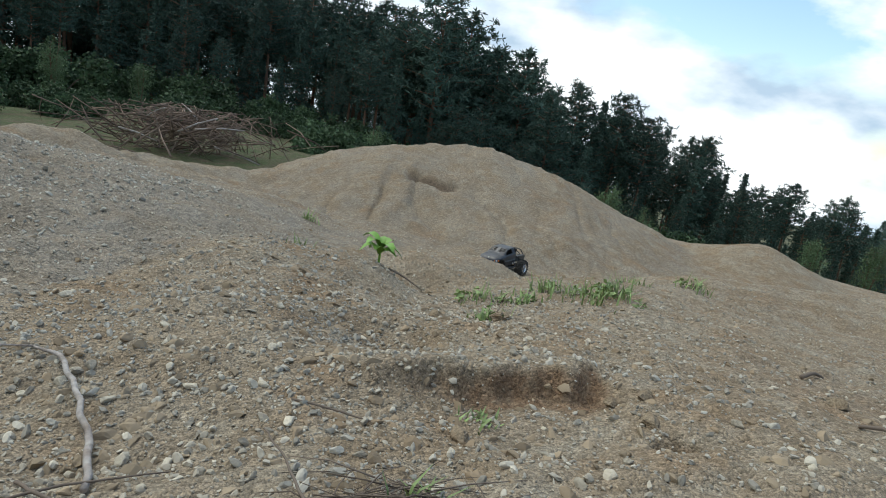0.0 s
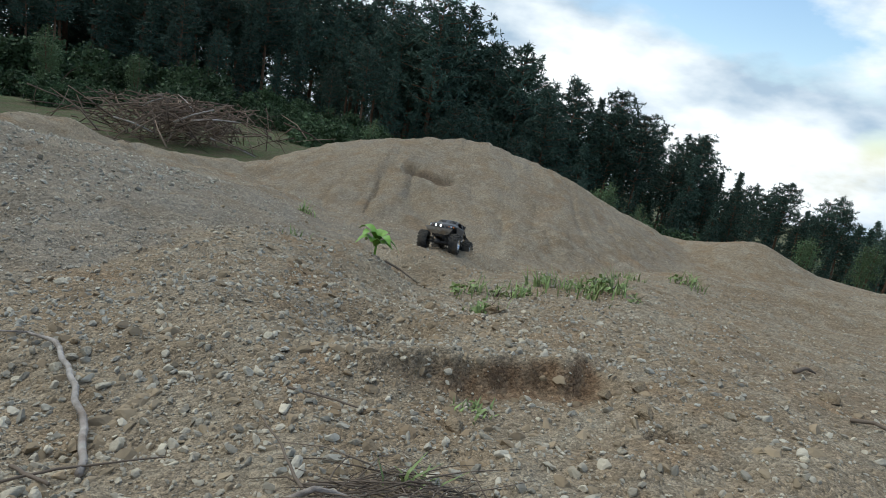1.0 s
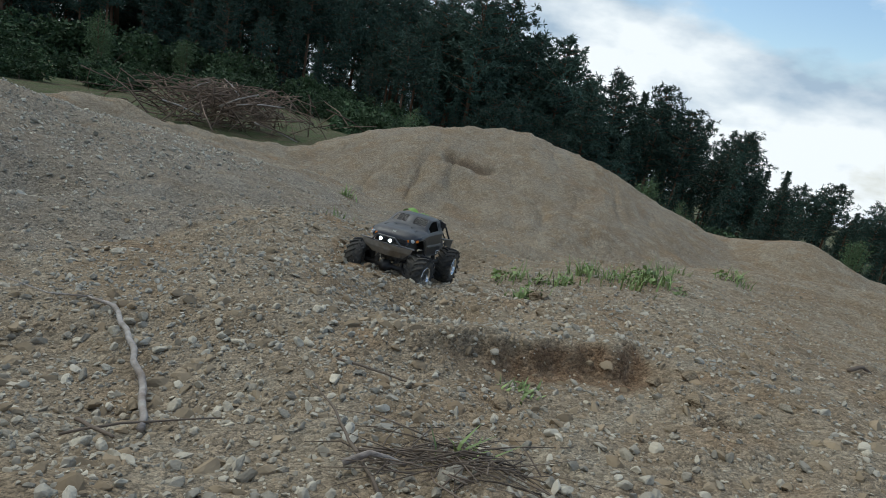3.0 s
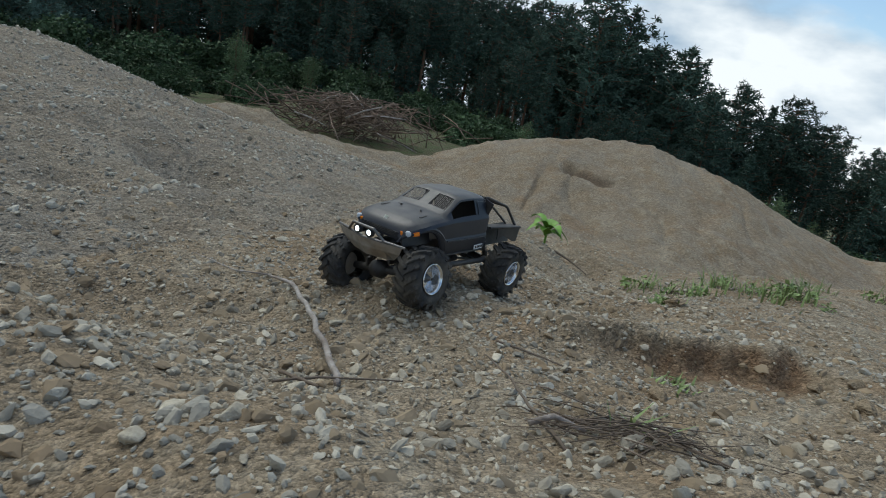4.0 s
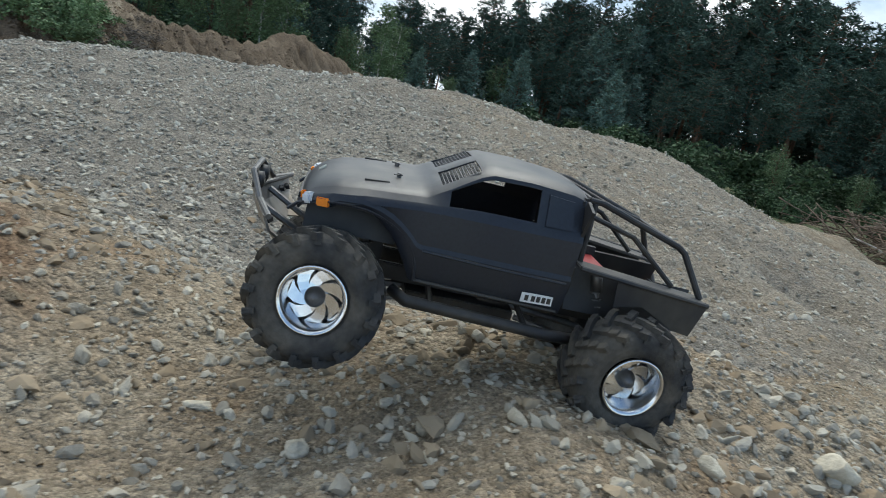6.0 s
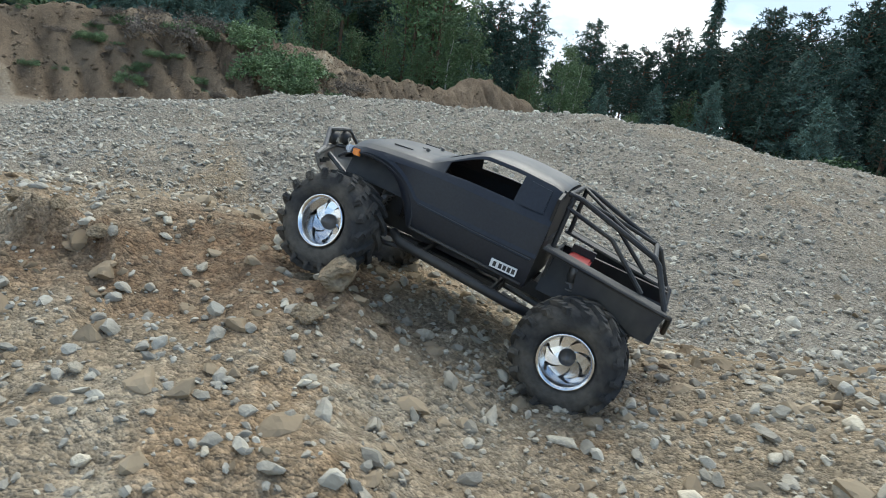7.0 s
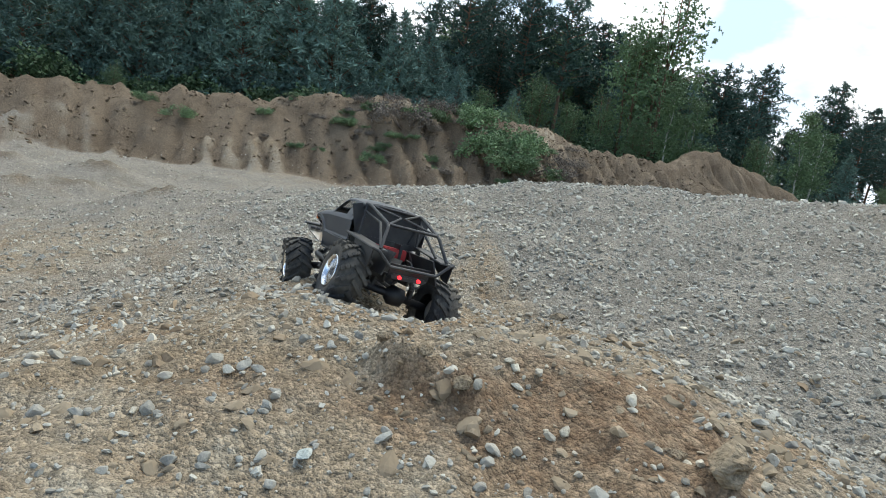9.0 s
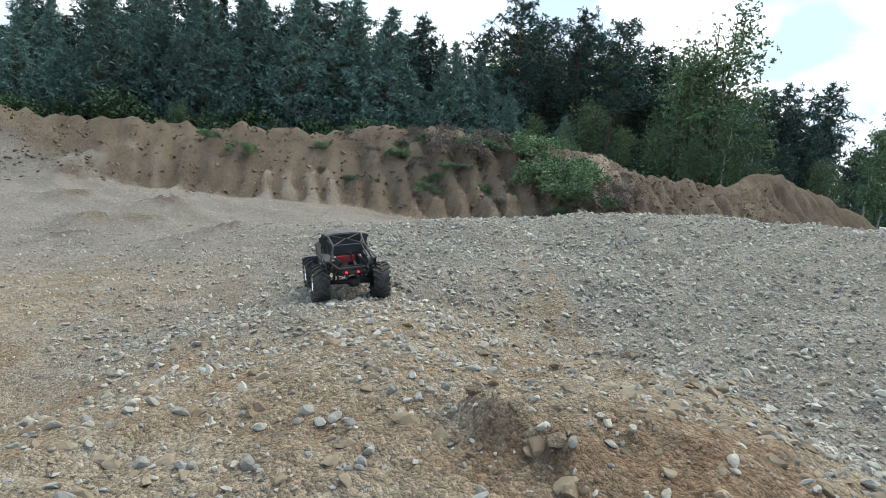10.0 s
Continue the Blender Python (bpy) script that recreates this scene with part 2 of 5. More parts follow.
RED = material("red_plastic", (0.33, 0.018, 0.016), 0.45, grain=0.1, grain_scale=80)
AMBER = material("amber_lens", (0.75, 0.22, 0.02), 0.25, grain=0.1, grain_scale=200)
LENS = material("clear_lamp_lens", (0.55, 0.58, 0.62), 0.18, grain=0.15, grain_scale=200)
LED_WHITE = material("lit_lamp", (0.9, 0.95, 1.0), 0.2, emit=(0.9, 0.97, 1.0), glow=4.0)
LED_RED = material("lit_tail_lamp", (0.6, 0.02, 0.02), 0.3, emit=(1.0, 0.02, 0.03), glow=1.6)
WHITE = material("white_sticker", (0.72, 0.72, 0.70), 0.5, grain=0.08, grain_scale=300)
LIME = material("pale_sticker", (0.45, 0.47, 0.40), 0.5, grain=0.08, grain_scale=300)

# ---- ground ----
SWELL_X = (-2.3, -1.55, -0.8, -0.05, 0.7, 1.45, 2.2, 2.95)
SWELL_Y0, SWELL_STEP, SWELL_R = -2.2, 0.75, 0.55
SWELLS = [
    [-0.025, -0.259, 0.033, 0.145, 0.029, 0.0, 0.0, 0.0],
    [0.093, 0.014, 0.046, -0.047, 0.003, 0.0, 0.0, 0.0],
    [-0.023, 0.16, -0.1, 0.035, 0.075, 0.013, 0.005, 0.035],
    [0.019, -0.154, 0.106, 0.04, 0.066, 0.079, 0.036, 0.187],
    [0.008, 0.051, -0.057, -0.036, 0.084, 0.108, 0.045, 0.195],
    [-0.012, -0.098, 0.038, 0.06, 0.074, 0.072, 0.117, 0.145],
    [-0.025, -0.115, 0.181, -0.022, 0.13, 0.097, 0.16, 0.149],
    [-0.149, -0.08, 0.074, 0.013, 0.211, 0.104, 0.039, 0.227],
    [-0.059, -0.231, -0.083, -0.081, -0.056, 0.213, 0.23, 0.297],
]
# crest of the long gravel heap and of the mound behind: x, y, height, slope of its flanks
CREST = [(-4.6, -2.4, -0.85, 0.24), (-4.3, -1.75, -0.62, 0.24), (-4.17, -1.37, -0.36, 0.24), (-4.05, -0.9, -0.07, 0.22), (-4.0, -0.4, 0.03, 0.22), (-3.96, 0.13, 0.09, 0.2),
         (-3.83, 0.57, 0.13, 0.2), (-3.63, 1.14, 0.18, 0.2), (-3.45, 1.5, 0.18, 0.2), (-3.36, 1.7, 0.12, 0.2), (-3.3, 1.87, 0.14, 0.22), (-3.25, 2.14, 0.13, 0.26),
         (-3.2, 2.6, 0.11, 0.34), (-3.18, 3.15, -0.02, 0.45), (-3.15, 3.7, -0.22, 0.52), (-3.12, 4.1, -0.28, 0.58), (-3.04, 4.42, -0.25, 0.62), (-2.93, 4.63, -0.28, 0.62),
         (-2.82, 5.05, -0.46, 0.55), (-2.6, 5.5, -0.51, 0.48), (-2.4, 5.87, -0.57, 0.44), (-1.97, 6.12, -0.6, 0.42), (-1.4, 6.4, -0.5, 0.45), (-1.0, 6.65, -0.36, 0.45),
         (-0.6, 6.9, -0.12, 0.4), (0.3, 6.94, -0.04, 0.36), (0.85, 6.63, -0.2, 0.42), (1.15, 6.4, -0.36, 0.46), (1.5, 6.0, -0.7, 0.5), (2.0, 5.4, -0.96, 0.44)]
# low swellings and hollows that the wheels have worn: x, y, height
MOUNDS = [
    (-0.3, 2.5, 0.09), (-1.7, -0.7, 0.006), (-2.1, 3.1, -0.155), (-0.9, -0.3, -0.046), (-1.5, -1.1, 0.042),
    (-2.5, -1.3, 0.022), (-1.3, -0.7, 0.04), (-1.1, -0.9, -0.022), (-0.5, 0.7, -0.036), (-0.7, 0.5, 0.051),
    (-1.9, -1.5, -0.072), (-1.5, 1.9, -0.146), (-0.1, 3.1, 0.069), (-2.1, -1.1, -0.018), (-0.1, 1.1, 0.033),
    (-1.7, -0.9, -0.103), (-1.5, -0.7, -0.035), (-0.1, 2.7, -0.074), (-0.1, 1.5, -0.095), (-0.5, 0.1, -0.078),
    (-2.7, -1.5, 0.04), (-0.9, 0.7, -0.097), (-0.5, 1.1, 0.013), (-0.7, -0.7, 0.04), (-0.7, -0.1, 0.023),
    (-1.7, -1.1, 0.017), (-0.3, 0.3, 0.03), (-1.5, 1.3, -0.05), (0.1, 2.9, 0.042), (-2.3, 3.1, -0.155),
    (-0.1, 1.7, 0.031), (-1.3, -0.9, 0.023), (-0.9, 0.3, 0.039), (-0.5, 1.3, 0.018), (-0.9, -0.7, 0.049),
    (0.1, 0.5, 0.034), (0.25, 3.95, 0.05), (0.05, 3.95, 0.03), (0.42, 4.0, 0.05), (0.1, -0.5, 0.03), (-2.3, -1.1, 0.047), (-1.9, -1.1, 0.041), (-0.5, -1.3, -0.024),
    (0.0, 3.75, 0.012), (0.15, 3.75, 0.012), (0.0, 3.6, 0.022), (0.15, 3.6, 0.022), (-0.15, 3.3, 0.028), (-0.15, 3.6, 0.029), (0.0, 3.15, 0.024), (-0.15, 3.0, 0.01), (0.0, 3.0, 0.01), (-0.15, 2.55, 0.008), (0.0, 2.55, 0.011), (0.0, 2.85, 0.011), (-0.15, 2.85, 0.011),
]
KNOLL = [(2.85, 6.9, -0.72, 0.34), (3.25, 6.5, -0.56, 0.40), (3.8, 6.7, -0.74, 0.40)]
KNOLL_FAR = [(5.4, 9.0, -1.0, 0.30), (6.1, 9.0, -0.92, 0.34), (6.9, 9.3, -1.1, 0.3)]
BANK = [(-8.6, -9.6, 0.04, 0.75), (-9.4, -8.3, 0.02, 0.75), (-10.6, -6.6, 0.15, 0.72), (-11.6, -4.2, 0.34, 0.72), (-12.0, -2.1, 0.52, 0.62), (-12.1, -0.6, 0.40, 0.6), (-12.3, 0.8, 0.16, 0.5), (-13.0, 2.6, 0.10, 0.5), (-14.2, 3.6, 0.30, 0.5), (-15.0, 3.9, 0.66, 0.5), (-15.2, 4.9, 0.2, 0.45), (-15.4, 6.2, -0.5, 0.45)]


HUMMOCKS = [(-5.7, -4.86, 0.16, 0.26), (-7.2, -5.0, 0.20, 0.34), (-7.2, -6.2, 0.13, 0.3), (-6.0, -4.5, 0.12, 0.24), (-4.6, -4.2, 0.07, 0.3), (-5.2, -5.9, 0.10, 0.3), (-8.3, -7.2, 0.2, 0.4), (-4.4, -2.9, 0.05, 0.22), (-6.6, -3.6, 0.07, 0.25)]


def ridge(x, y, crest, soft):
    """Height of a heap whose crest runs along a line: falls off by its slope on both flanks, rounded on top."""
    best = np.full_like(x, -50.0)
    for (x0, y0, z0, s0), (x1, y1, z1, s1) in zip(crest, crest[1:]):
        dx, dy = x1 - x0, y1 - y0
        u = np.clip(((x - x0) * dx + (y - y0) * dy) / (dx * dx + dy * dy), 0, 1)
        d = np.hypot(x - x0 - u * dx, y - y0 - u * dy)
        z = z0 + (z1 - z0) * u - (s0 + (s1 - s0) * u) * (np.sqrt(d * d + soft * soft) - soft)
        best = np.maximum(best, z)
    return best


def smooth_max(a, b, k):
    h = np.clip(0.5 + 0.5 * (b - a) / k, 0, 1)
    return a * (1 - h) + b * h + k * h * (1 - h)


def wavy(x, y, scale, seed):
    """Cheap smooth noise out of crossed sines, about -1 to 1."""
    r = np.random.RandomState(seed)
    z = np.zeros_like(x)
    for _ in range(7):
        a, f, ph = r.rand() * 6.28, scale * (0.6 + r.rand() * 0.9), r.rand() * 6.28
        wx, wy = x + 0.35 / scale * np.sin(y * scale * 1.3 + ph), y + 0.35 / scale * np.sin(x * scale * 1.1 - ph)
        z += np.sin((wx * math.cos(a) + wy * math.sin(a)) * f + ph)
    return z / 3.5


def lattice(ix, iy, seed):
    h = (ix * 374761393 + iy * 668265263 + seed * 982451653) & 0x7FFFFFFF
    h = ((h ^ (h >> 13)) * 1274126177) & 0x7FFFFFFF
    return ((h ^ (h >> 16)) & 0xFFFF) / 32767.5 - 1.0


def rough(x, y, scale, octaves, seed):
    """Noise on a lattice summed over octaves, about -1 to 1."""
    z, amp = np.zeros_like(x), 0.6
    for k in range(octaves):
        a = 0.7 + 1.9 * k
        px, py = (x * math.cos(a) - y * math.sin(a)) * scale, (x * math.sin(a) + y * math.cos(a)) * scale
        fx, fy = np.floor(px), np.floor(py)
        ix, iy = fx.astype(np.int64), fy.astype(np.int64)
        u, v = px - fx, py - fy
        u, v = u * u * (3 - 2 * u), v * v * (3 - 2 * v)
        s = seed * 31 + k
        z = z + amp * ((lattice(ix, iy, s) * (1 - u) + lattice(ix + 1, iy, s) * u) * (1 - v) + (lattice(ix, iy + 1, s) * (1 - u) + lattice(ix + 1, iy + 1, s) * u) * v)
        scale, amp = scale * 2.03, amp * 0.55
    return z


def step01(v):
    v = np.clip(v, 0, 1)
    return v * v * (3 - 2 * v)


def rut_mask(x, y):
    """The stepped cut in the earth beside the track, and the loose earth that the wheels have thrown up."""
    w = step01((x + 0.24) / 0.3) * step01((0.40 - x) / 0.10)
    return w


def cut_edge(x):
    return 1.10 + 0.20 * (x - 0.05) + 0.022 * np.sin(9 * x) + 0.010 * np.sin(31 * x + 1) + 0.006 * np.sin(83 * x)


def gash_line(x):
    """The slipped edge across the face of the mound."""
    return 6.0 - 0.19 * (x + 0.22) + 0.03 * np.sin(11 * x)


def height(x, y):
    x, y = np.asarray(x, float), np.asarray(y, float)
    rx = np.where(x > -0.6, 5.0, 2.9)
    ry = np.where(y > -0.4, 3.3, 4.0)
    z = -0.85 + 0.8 * np.exp(-(((x + 0.6) / rx) ** 2 + ((y + 0.4) / ry) ** 2))
    for j, row in enumerate(SWELLS):
        yy = SWELL_Y0 + SWELL_STEP * j
        for xx, a in zip(SWELL_X, row):
            if a:
                z = z + a * np.exp(-(((x - xx) / SWELL_R) ** 2 + ((y - yy) / SWELL_R) ** 2))
    # the cut: earth stands higher behind a wavering edge
    edge = cut_edge(x)
    z = z + rut_mask(x, y) * (0.050 * step01((y - edge) / 0.04) * np.exp(-np.clip(y - edge, 0, 9) / 0.5) - 0.026 * np.exp(-((y - edge + 0.05) / 0.07) ** 2))
    z = z - 0.045 * np.exp(-(((x - 0.335) / 0.03) ** 2 + ((y - 1.19) / 0.035) ** 2)) - 0.05 * np.exp(-(((x - 0.42) / 0.035) ** 2 + ((y - 0.93) / 0.02) ** 2))
    # scooped earth beside the wheels' way, with a lip
    u = (x + 1.24) - 0.65 * (y + 0.87)
    u = u + 0.02 * rough(x, y, 26.0, 2, 51)
    lip = (0.034 + 0.022 * rough(x, y, 34.0, 2, 52)) * np.exp(-(u / 0.016) ** 2) * np.exp(-((y + 0.87) / 0.075) ** 4) - 0.010 * np.exp(-(((x + 1.20) / 0.12) ** 2 + ((y + 0.70) / 0.11) ** 2))
    lip = lip - 0.004 * np.exp(-((u - 0.045) / 0.03) ** 2) * np.exp(-((y + 0.88) / 0.09) ** 2)
    lip = lip + 0.03 * np.exp(-(((x + 1.08) / 0.07) ** 2 + ((y + 0.58) / 0.09) ** 2)) * (1 + 0.6 * rough(x, y, 14.0, 3, 53))
    lip = lip + 0.016 * (np.abs(rough(x, y, 15.0, 4, 54)) - 0.25) * np.exp(-(((x + 1.25) / 0.32) ** 2 + ((y + 0.85) / 0.36) ** 2))
    z = z + lip
    heap = ridge(x, y, CREST, 0.18)
    z = smooth_max(z, heap + 0.012 * wavy(x, y, 3.2, 12) + 0.042 * rough(x, y, 3.0, 5, 12) * (0.55 + 0.45 * step01((y - 3.6) / 0.8)) - 0.05 * gully(x, y), 0.08)
    z = z - (0.075 + 0.05 * rough(x, y, 9.0, 2, 44)) * step01((0.11 - np.abs(y - gash_line(x))) / 0.07) * np.exp(-((x + 0.22) / 0.25) ** 4)
    for xx, yy, a in MOUNDS:
        z = z + a * np.exp(-(((x - xx) / 0.2) ** 2 + ((y - yy) / 0.2) ** 2))
    z = smooth_max(z, ridge(x, y, KNOLL, 0.12), 0.06)
    z = smooth_max(z, ridge(x, y, KNOLL_FAR, 0.15), 0.06)
    along = 8.2 * (y - 0.45 * x) + 0.9 * np.sin(1.3 * y) + 1.3 * rough(x, y, 0.9, 3, 21)
    teeth = 0.24 * (1 - np.abs(np.sin(along))) ** 1.3 * step01(0.55 + 0.9 * rough(x, y, 0.55, 2, 22)) + 0.24 * rough(x, y, 1.1, 5, 23) + 0.08 * rough(x, y, 5.0, 4, 24)
    z = smooth_max(z, ridge(x, y, BANK, 0.22) - teeth * step01((-8.0 - x) / 1.0), 0.06)
    # hummocks of earth on the flat beyond
    for hx, hy, hh, hr in HUMMOCKS:
        z = z + hh * (1 + 0.7 * rough(x, y, 7.0, 3, 25)) * np.exp(-((x - hx) ** 2 + (y - hy) ** 2) / hr ** 2)
    z = z + 0.05 * rough(x, y, 1.6, 5, 26) * step01((-2.6 - x) / 1.2) * step01((-1.0 - y) / 0.8) * step01((x + 11.5) / 1.0)
    # the land falls away to the valley on one side and rolls off elsewhere
    d = np.hypot(x, y)
    az = np.degrees(np.arctan2(-x, y))
    side = step01((16 - az) / 24) * step01((az + 150) / 40)
    z = z - side * 0.21 * np.clip(d - 7.6, 0, 34) * step01((d - 7.6) / 3)
    z = z - (1 - side) * 0.05 * step01((85 - np.abs(az - 30)) / 50) * np.clip(d - 11, 0, 30)
    z = z - 0.09 * np.clip(d - 40, 0, 2500)
    # roughness
    near = np.exp(-(d / 9) ** 2)
    z = z + 0.018 * wavy(x, y, 5.0, 3) * near + 0.05 * wavy(x, y, 0.9, 4) * step01((d - 3) / 5) * 0.6
    z = z + near * (0.004 * wavy(x, y, 17.0, 5) + (0.016 + 0.011 * rough(x, y, 2.1, 2, 31)) * rough(x, y, 11.0, 4, 32))
    return z


GRID = {}


def surface(x, y):
    """Height of the built ground sheet, between its grid lines."""
    xs, ys, Z = GRID["x"], GRID["y"], GRID["z"]
    x, y = np.asarray(x, float), np.asarray(y, float)
    i, j = np.clip(np.searchsorted(xs, x) - 1, 0, len(xs) - 2), np.clip(np.searchsorted(ys, y) - 1, 0, len(ys) - 2)
    u, v = (x - xs[i]) / (xs[i + 1] - xs[i]), (y - ys[j]) / (ys[j + 1] - ys[j])
    return (Z[j, i] * (1 - u) + Z[j, i + 1] * u) * (1 - v) + (Z[j + 1, i] * (1 - u) + Z[j + 1, i + 1] * u) * v


def hz(x, y):
    return float(surface(x, y))


def gully(x, y):
    """Rain gullies down the flanks of the mound."""
    g = 1 - np.abs(np.sin(7.0 * (x + 0.35 * y) + 2.2 * rough(x, y, 1.3, 3, 41)))
    return g ** 3 * step01((y - 4.6) / 0.6) * step01(0.5 + rough(x, y, 0.8, 2, 42))


def gravel_amount(x, y):
    """How far the surface is grey gravel and not sandy soil."""
    line = np.interp(x, (-6, -2.6, -1.9, -1.45, -1.2, -0.9, -0.5, 0.3), (-1.6, -0.75, -0.52, -0.45, 0.30, 1.8, 3.3, 5.4))
    g = step01((y - line + 0.05) / 0.22) * step01((4.9 - y) / 1.2) * (1 - 0.5 * step01((y - 0.3) / 1.0))
    face = step01((ridge(x, y, CREST, 0.18) - surface(x, y) + 0.10) / 0.1) * step01((y - 3.5) / 1.0) * 0.3
    path = 0.55 * np.exp(-((y + 1.6 + 0.55 * (x + 2.6)) / 0.9) ** 2) * step01((-1.6 - x) / 0.8) * step01((x + 8) / 2)
    return np.clip(np.maximum(np.maximum(g * 0.9, face), path), 0, 1) * step01((x + 9.0) / 2.5) * step01((6 - x) / 4) + 0.1 + 0.6 * step01((-2.6 - x) / 1.5) * step01((-0.8 - y) / 1.0) * step01((x + 10.5) / 1.5)


def green_amount(x, y):
    """Moss, grass and litter that cover the land beyond the bare pit."""
    d, az = np.hypot(x, y), np.degrees(np.arctan2(-x, y))
    behind = step01((y - np.interp(x, (-6, -4, -3, -2, 0, 1.5, 3, 6), (3, 5, 6.2, 7.2, 8.3, 7.6, 8.2, 10))) / 0.8)
    return np.clip(np.maximum(behind * step01((60 - az) / 20), step01((d - 18) / 6)), 0, 1)


def fresh_amount(x, y):
    c = 1.0 * step01((ridge(x, y, BANK, 0.22) - surface(x, y) + 0.2) / 0.15) * step01((-8.0 - x) / 1.0)
    g = 1.1 * np.exp(-((x + 0.22) / 0.28) ** 4 - ((y - gash_line(x) - 0.03) / 0.10) ** 2)
    h = sum(0.9 * np.exp(-((x - hx) ** 2 + (y - hy) ** 2) / (hr * 0.8) ** 2) for hx, hy, hh, hr in HUMMOCKS)
    return np.clip(c + g + h, 0, 1)


def moist_amount(x, y):
    """Freshly dug, still moist earth: the cut and the scooped hollow."""
    edge = cut_edge(x)
    a = rut_mask(x, y) * np.exp(-((y - edge + 0.005) / 0.04) ** 2) * (0.45 + 0.75 * step01((x + 0.02) / 0.2))
    a = a + np.exp(-(((x - 0.335) / 0.03) ** 2 + ((y - 1.20) / 0.04) ** 2)) + 0.8 * np.exp(-(((x - 0.42) / 0.04) ** 2 + ((y - 0.93) / 0.025) ** 2))
    b = 0.75 * np.exp(-(((x + 1.2) / 0.17) ** 2 + ((y + 0.72) / 0.19) ** 2)) + 0.35 * np.exp(-(((x + 1.2) / 0.06) ** 2 + ((y + 0.91) / 0.10) ** 2)) + 0.5 * np.exp(-(((x + 1.25) / 0.35) ** 2 + ((y + 0.55) / 0.12) ** 2)) + 0.5 * np.exp(-(((x + 1.22) / 0.14) ** 2 + ((y + 1.12) / 0.13) ** 2))
    e = 0.4 * np.exp(-(((x - 1.0) / 0.6) ** 2 + ((y - 1.5) / 0.6) ** 2))
    return np.clip(a + b + e, 0, 1)


def spacing(lo, hi, fine, reach, ratio):
    """Grid lines: fine between lo and hi, then wider and wider up to reach."""
    mid = np.arange(lo, hi, fine)
    out, step, p = [], fine, hi
    while p < reach:
        out.append(p)
        step *= ratio if p < 15 else 1.14
        p += step
    neg, step, q = [], fine, lo
    while q > -reach:
        step *= ratio if q > -16 else 1.14
        q -= step
        neg.append(q)
    return np.array(neg[::-1] + list(mid) + out)


def build_ground():
    xs, ys = spacing(-2.6, 1.7, 0.012, 2500, 1.022), spacing(-1.9, 2.8, 0.012, 2500, 1.022)
    X, Y = np.meshgrid(xs, ys)
    Z = height(X.ravel(), Y.ravel())
    co = np.stack([X.ravel(), Y.ravel(), Z], 1)
    nx, ny = len(xs), len(ys)
    GRID.update(x=xs, y=ys, z=Z.reshape(ny, nx))
    i = np.arange(nx * ny).reshape(ny, nx)
    quads = np.stack([i[:-1, :-1], i[:-1, 1:], i[1:, 1:], i[1:, :-1]], -1).reshape(-1, 4)
    me = bpy.data.meshes.new("ground")
    me.vertices.add(len(co))
    me.vertices.foreach_set("co", co.ravel())
    me.loops.add(quads.size)
    me.loops.foreach_set("vertex_index", quads.ravel())
    me.polygons.add(len(quads))
    me.polygons.foreach_set("loop_start", np.arange(0, quads.size, 4))
    me.polygons.foreach_set("use_smooth", np.ones(len(quads), bool))
    me.update(calc_edges=True)
    for name, f in (("gravel", gravel_amount), ("fresh", fresh_amount), ("green", green_amount), ("moist", moist_amount)):
        a = me.attributes.new(name, "FLOAT", "POINT")
        a.data.foreach_set("value", f(co[:, 0], co[:, 1]).astype(np.float32))
    me.materials.append(SOIL)
    return tagged(new("ground", me), "sandy gravel pit floor with heaps and ruts", "ground", kind="structure")


ground = build_ground()


def rock_mesh(name, seed, subdiv, flat, mat, rough=0.18, smooth=True):
    """One rounded, uneven stone, about 1 across."""
    bm = bmesh.new()
    bmesh.ops.create_icosphere(bm, subdivisions=subdiv, radius=0.5)
    r = random.Random(seed)
    off = Vector((r.random() * 50, r.random() * 50, r.random() * 50))
    planes = [(Vector((r.uniform(-1, 1), r.uniform(-1, 1), r.uniform(-1, 1))).normalized(), r.uniform(0.24, 0.40)) for _ in range(13)]
    for v in bm.verts:
        n = v.co.normalized()
        v.co = v.co * (1 + rough * noise.noise(n * 1.6 + off) * 2)
        for pn, pd in planes:
            over = v.co.dot(pn) - pd
            if over > 0:
                v.co -= pn * over * 0.92
        v.co.z *= flat
        v.co.y *= 0.72
    for f in bm.faces:
        f.smooth = smooth
    me = bpy.data.meshes.new(name)
    bm.to_mesh(me)
    bm.free()
    me.materials.append(mat)
    return me


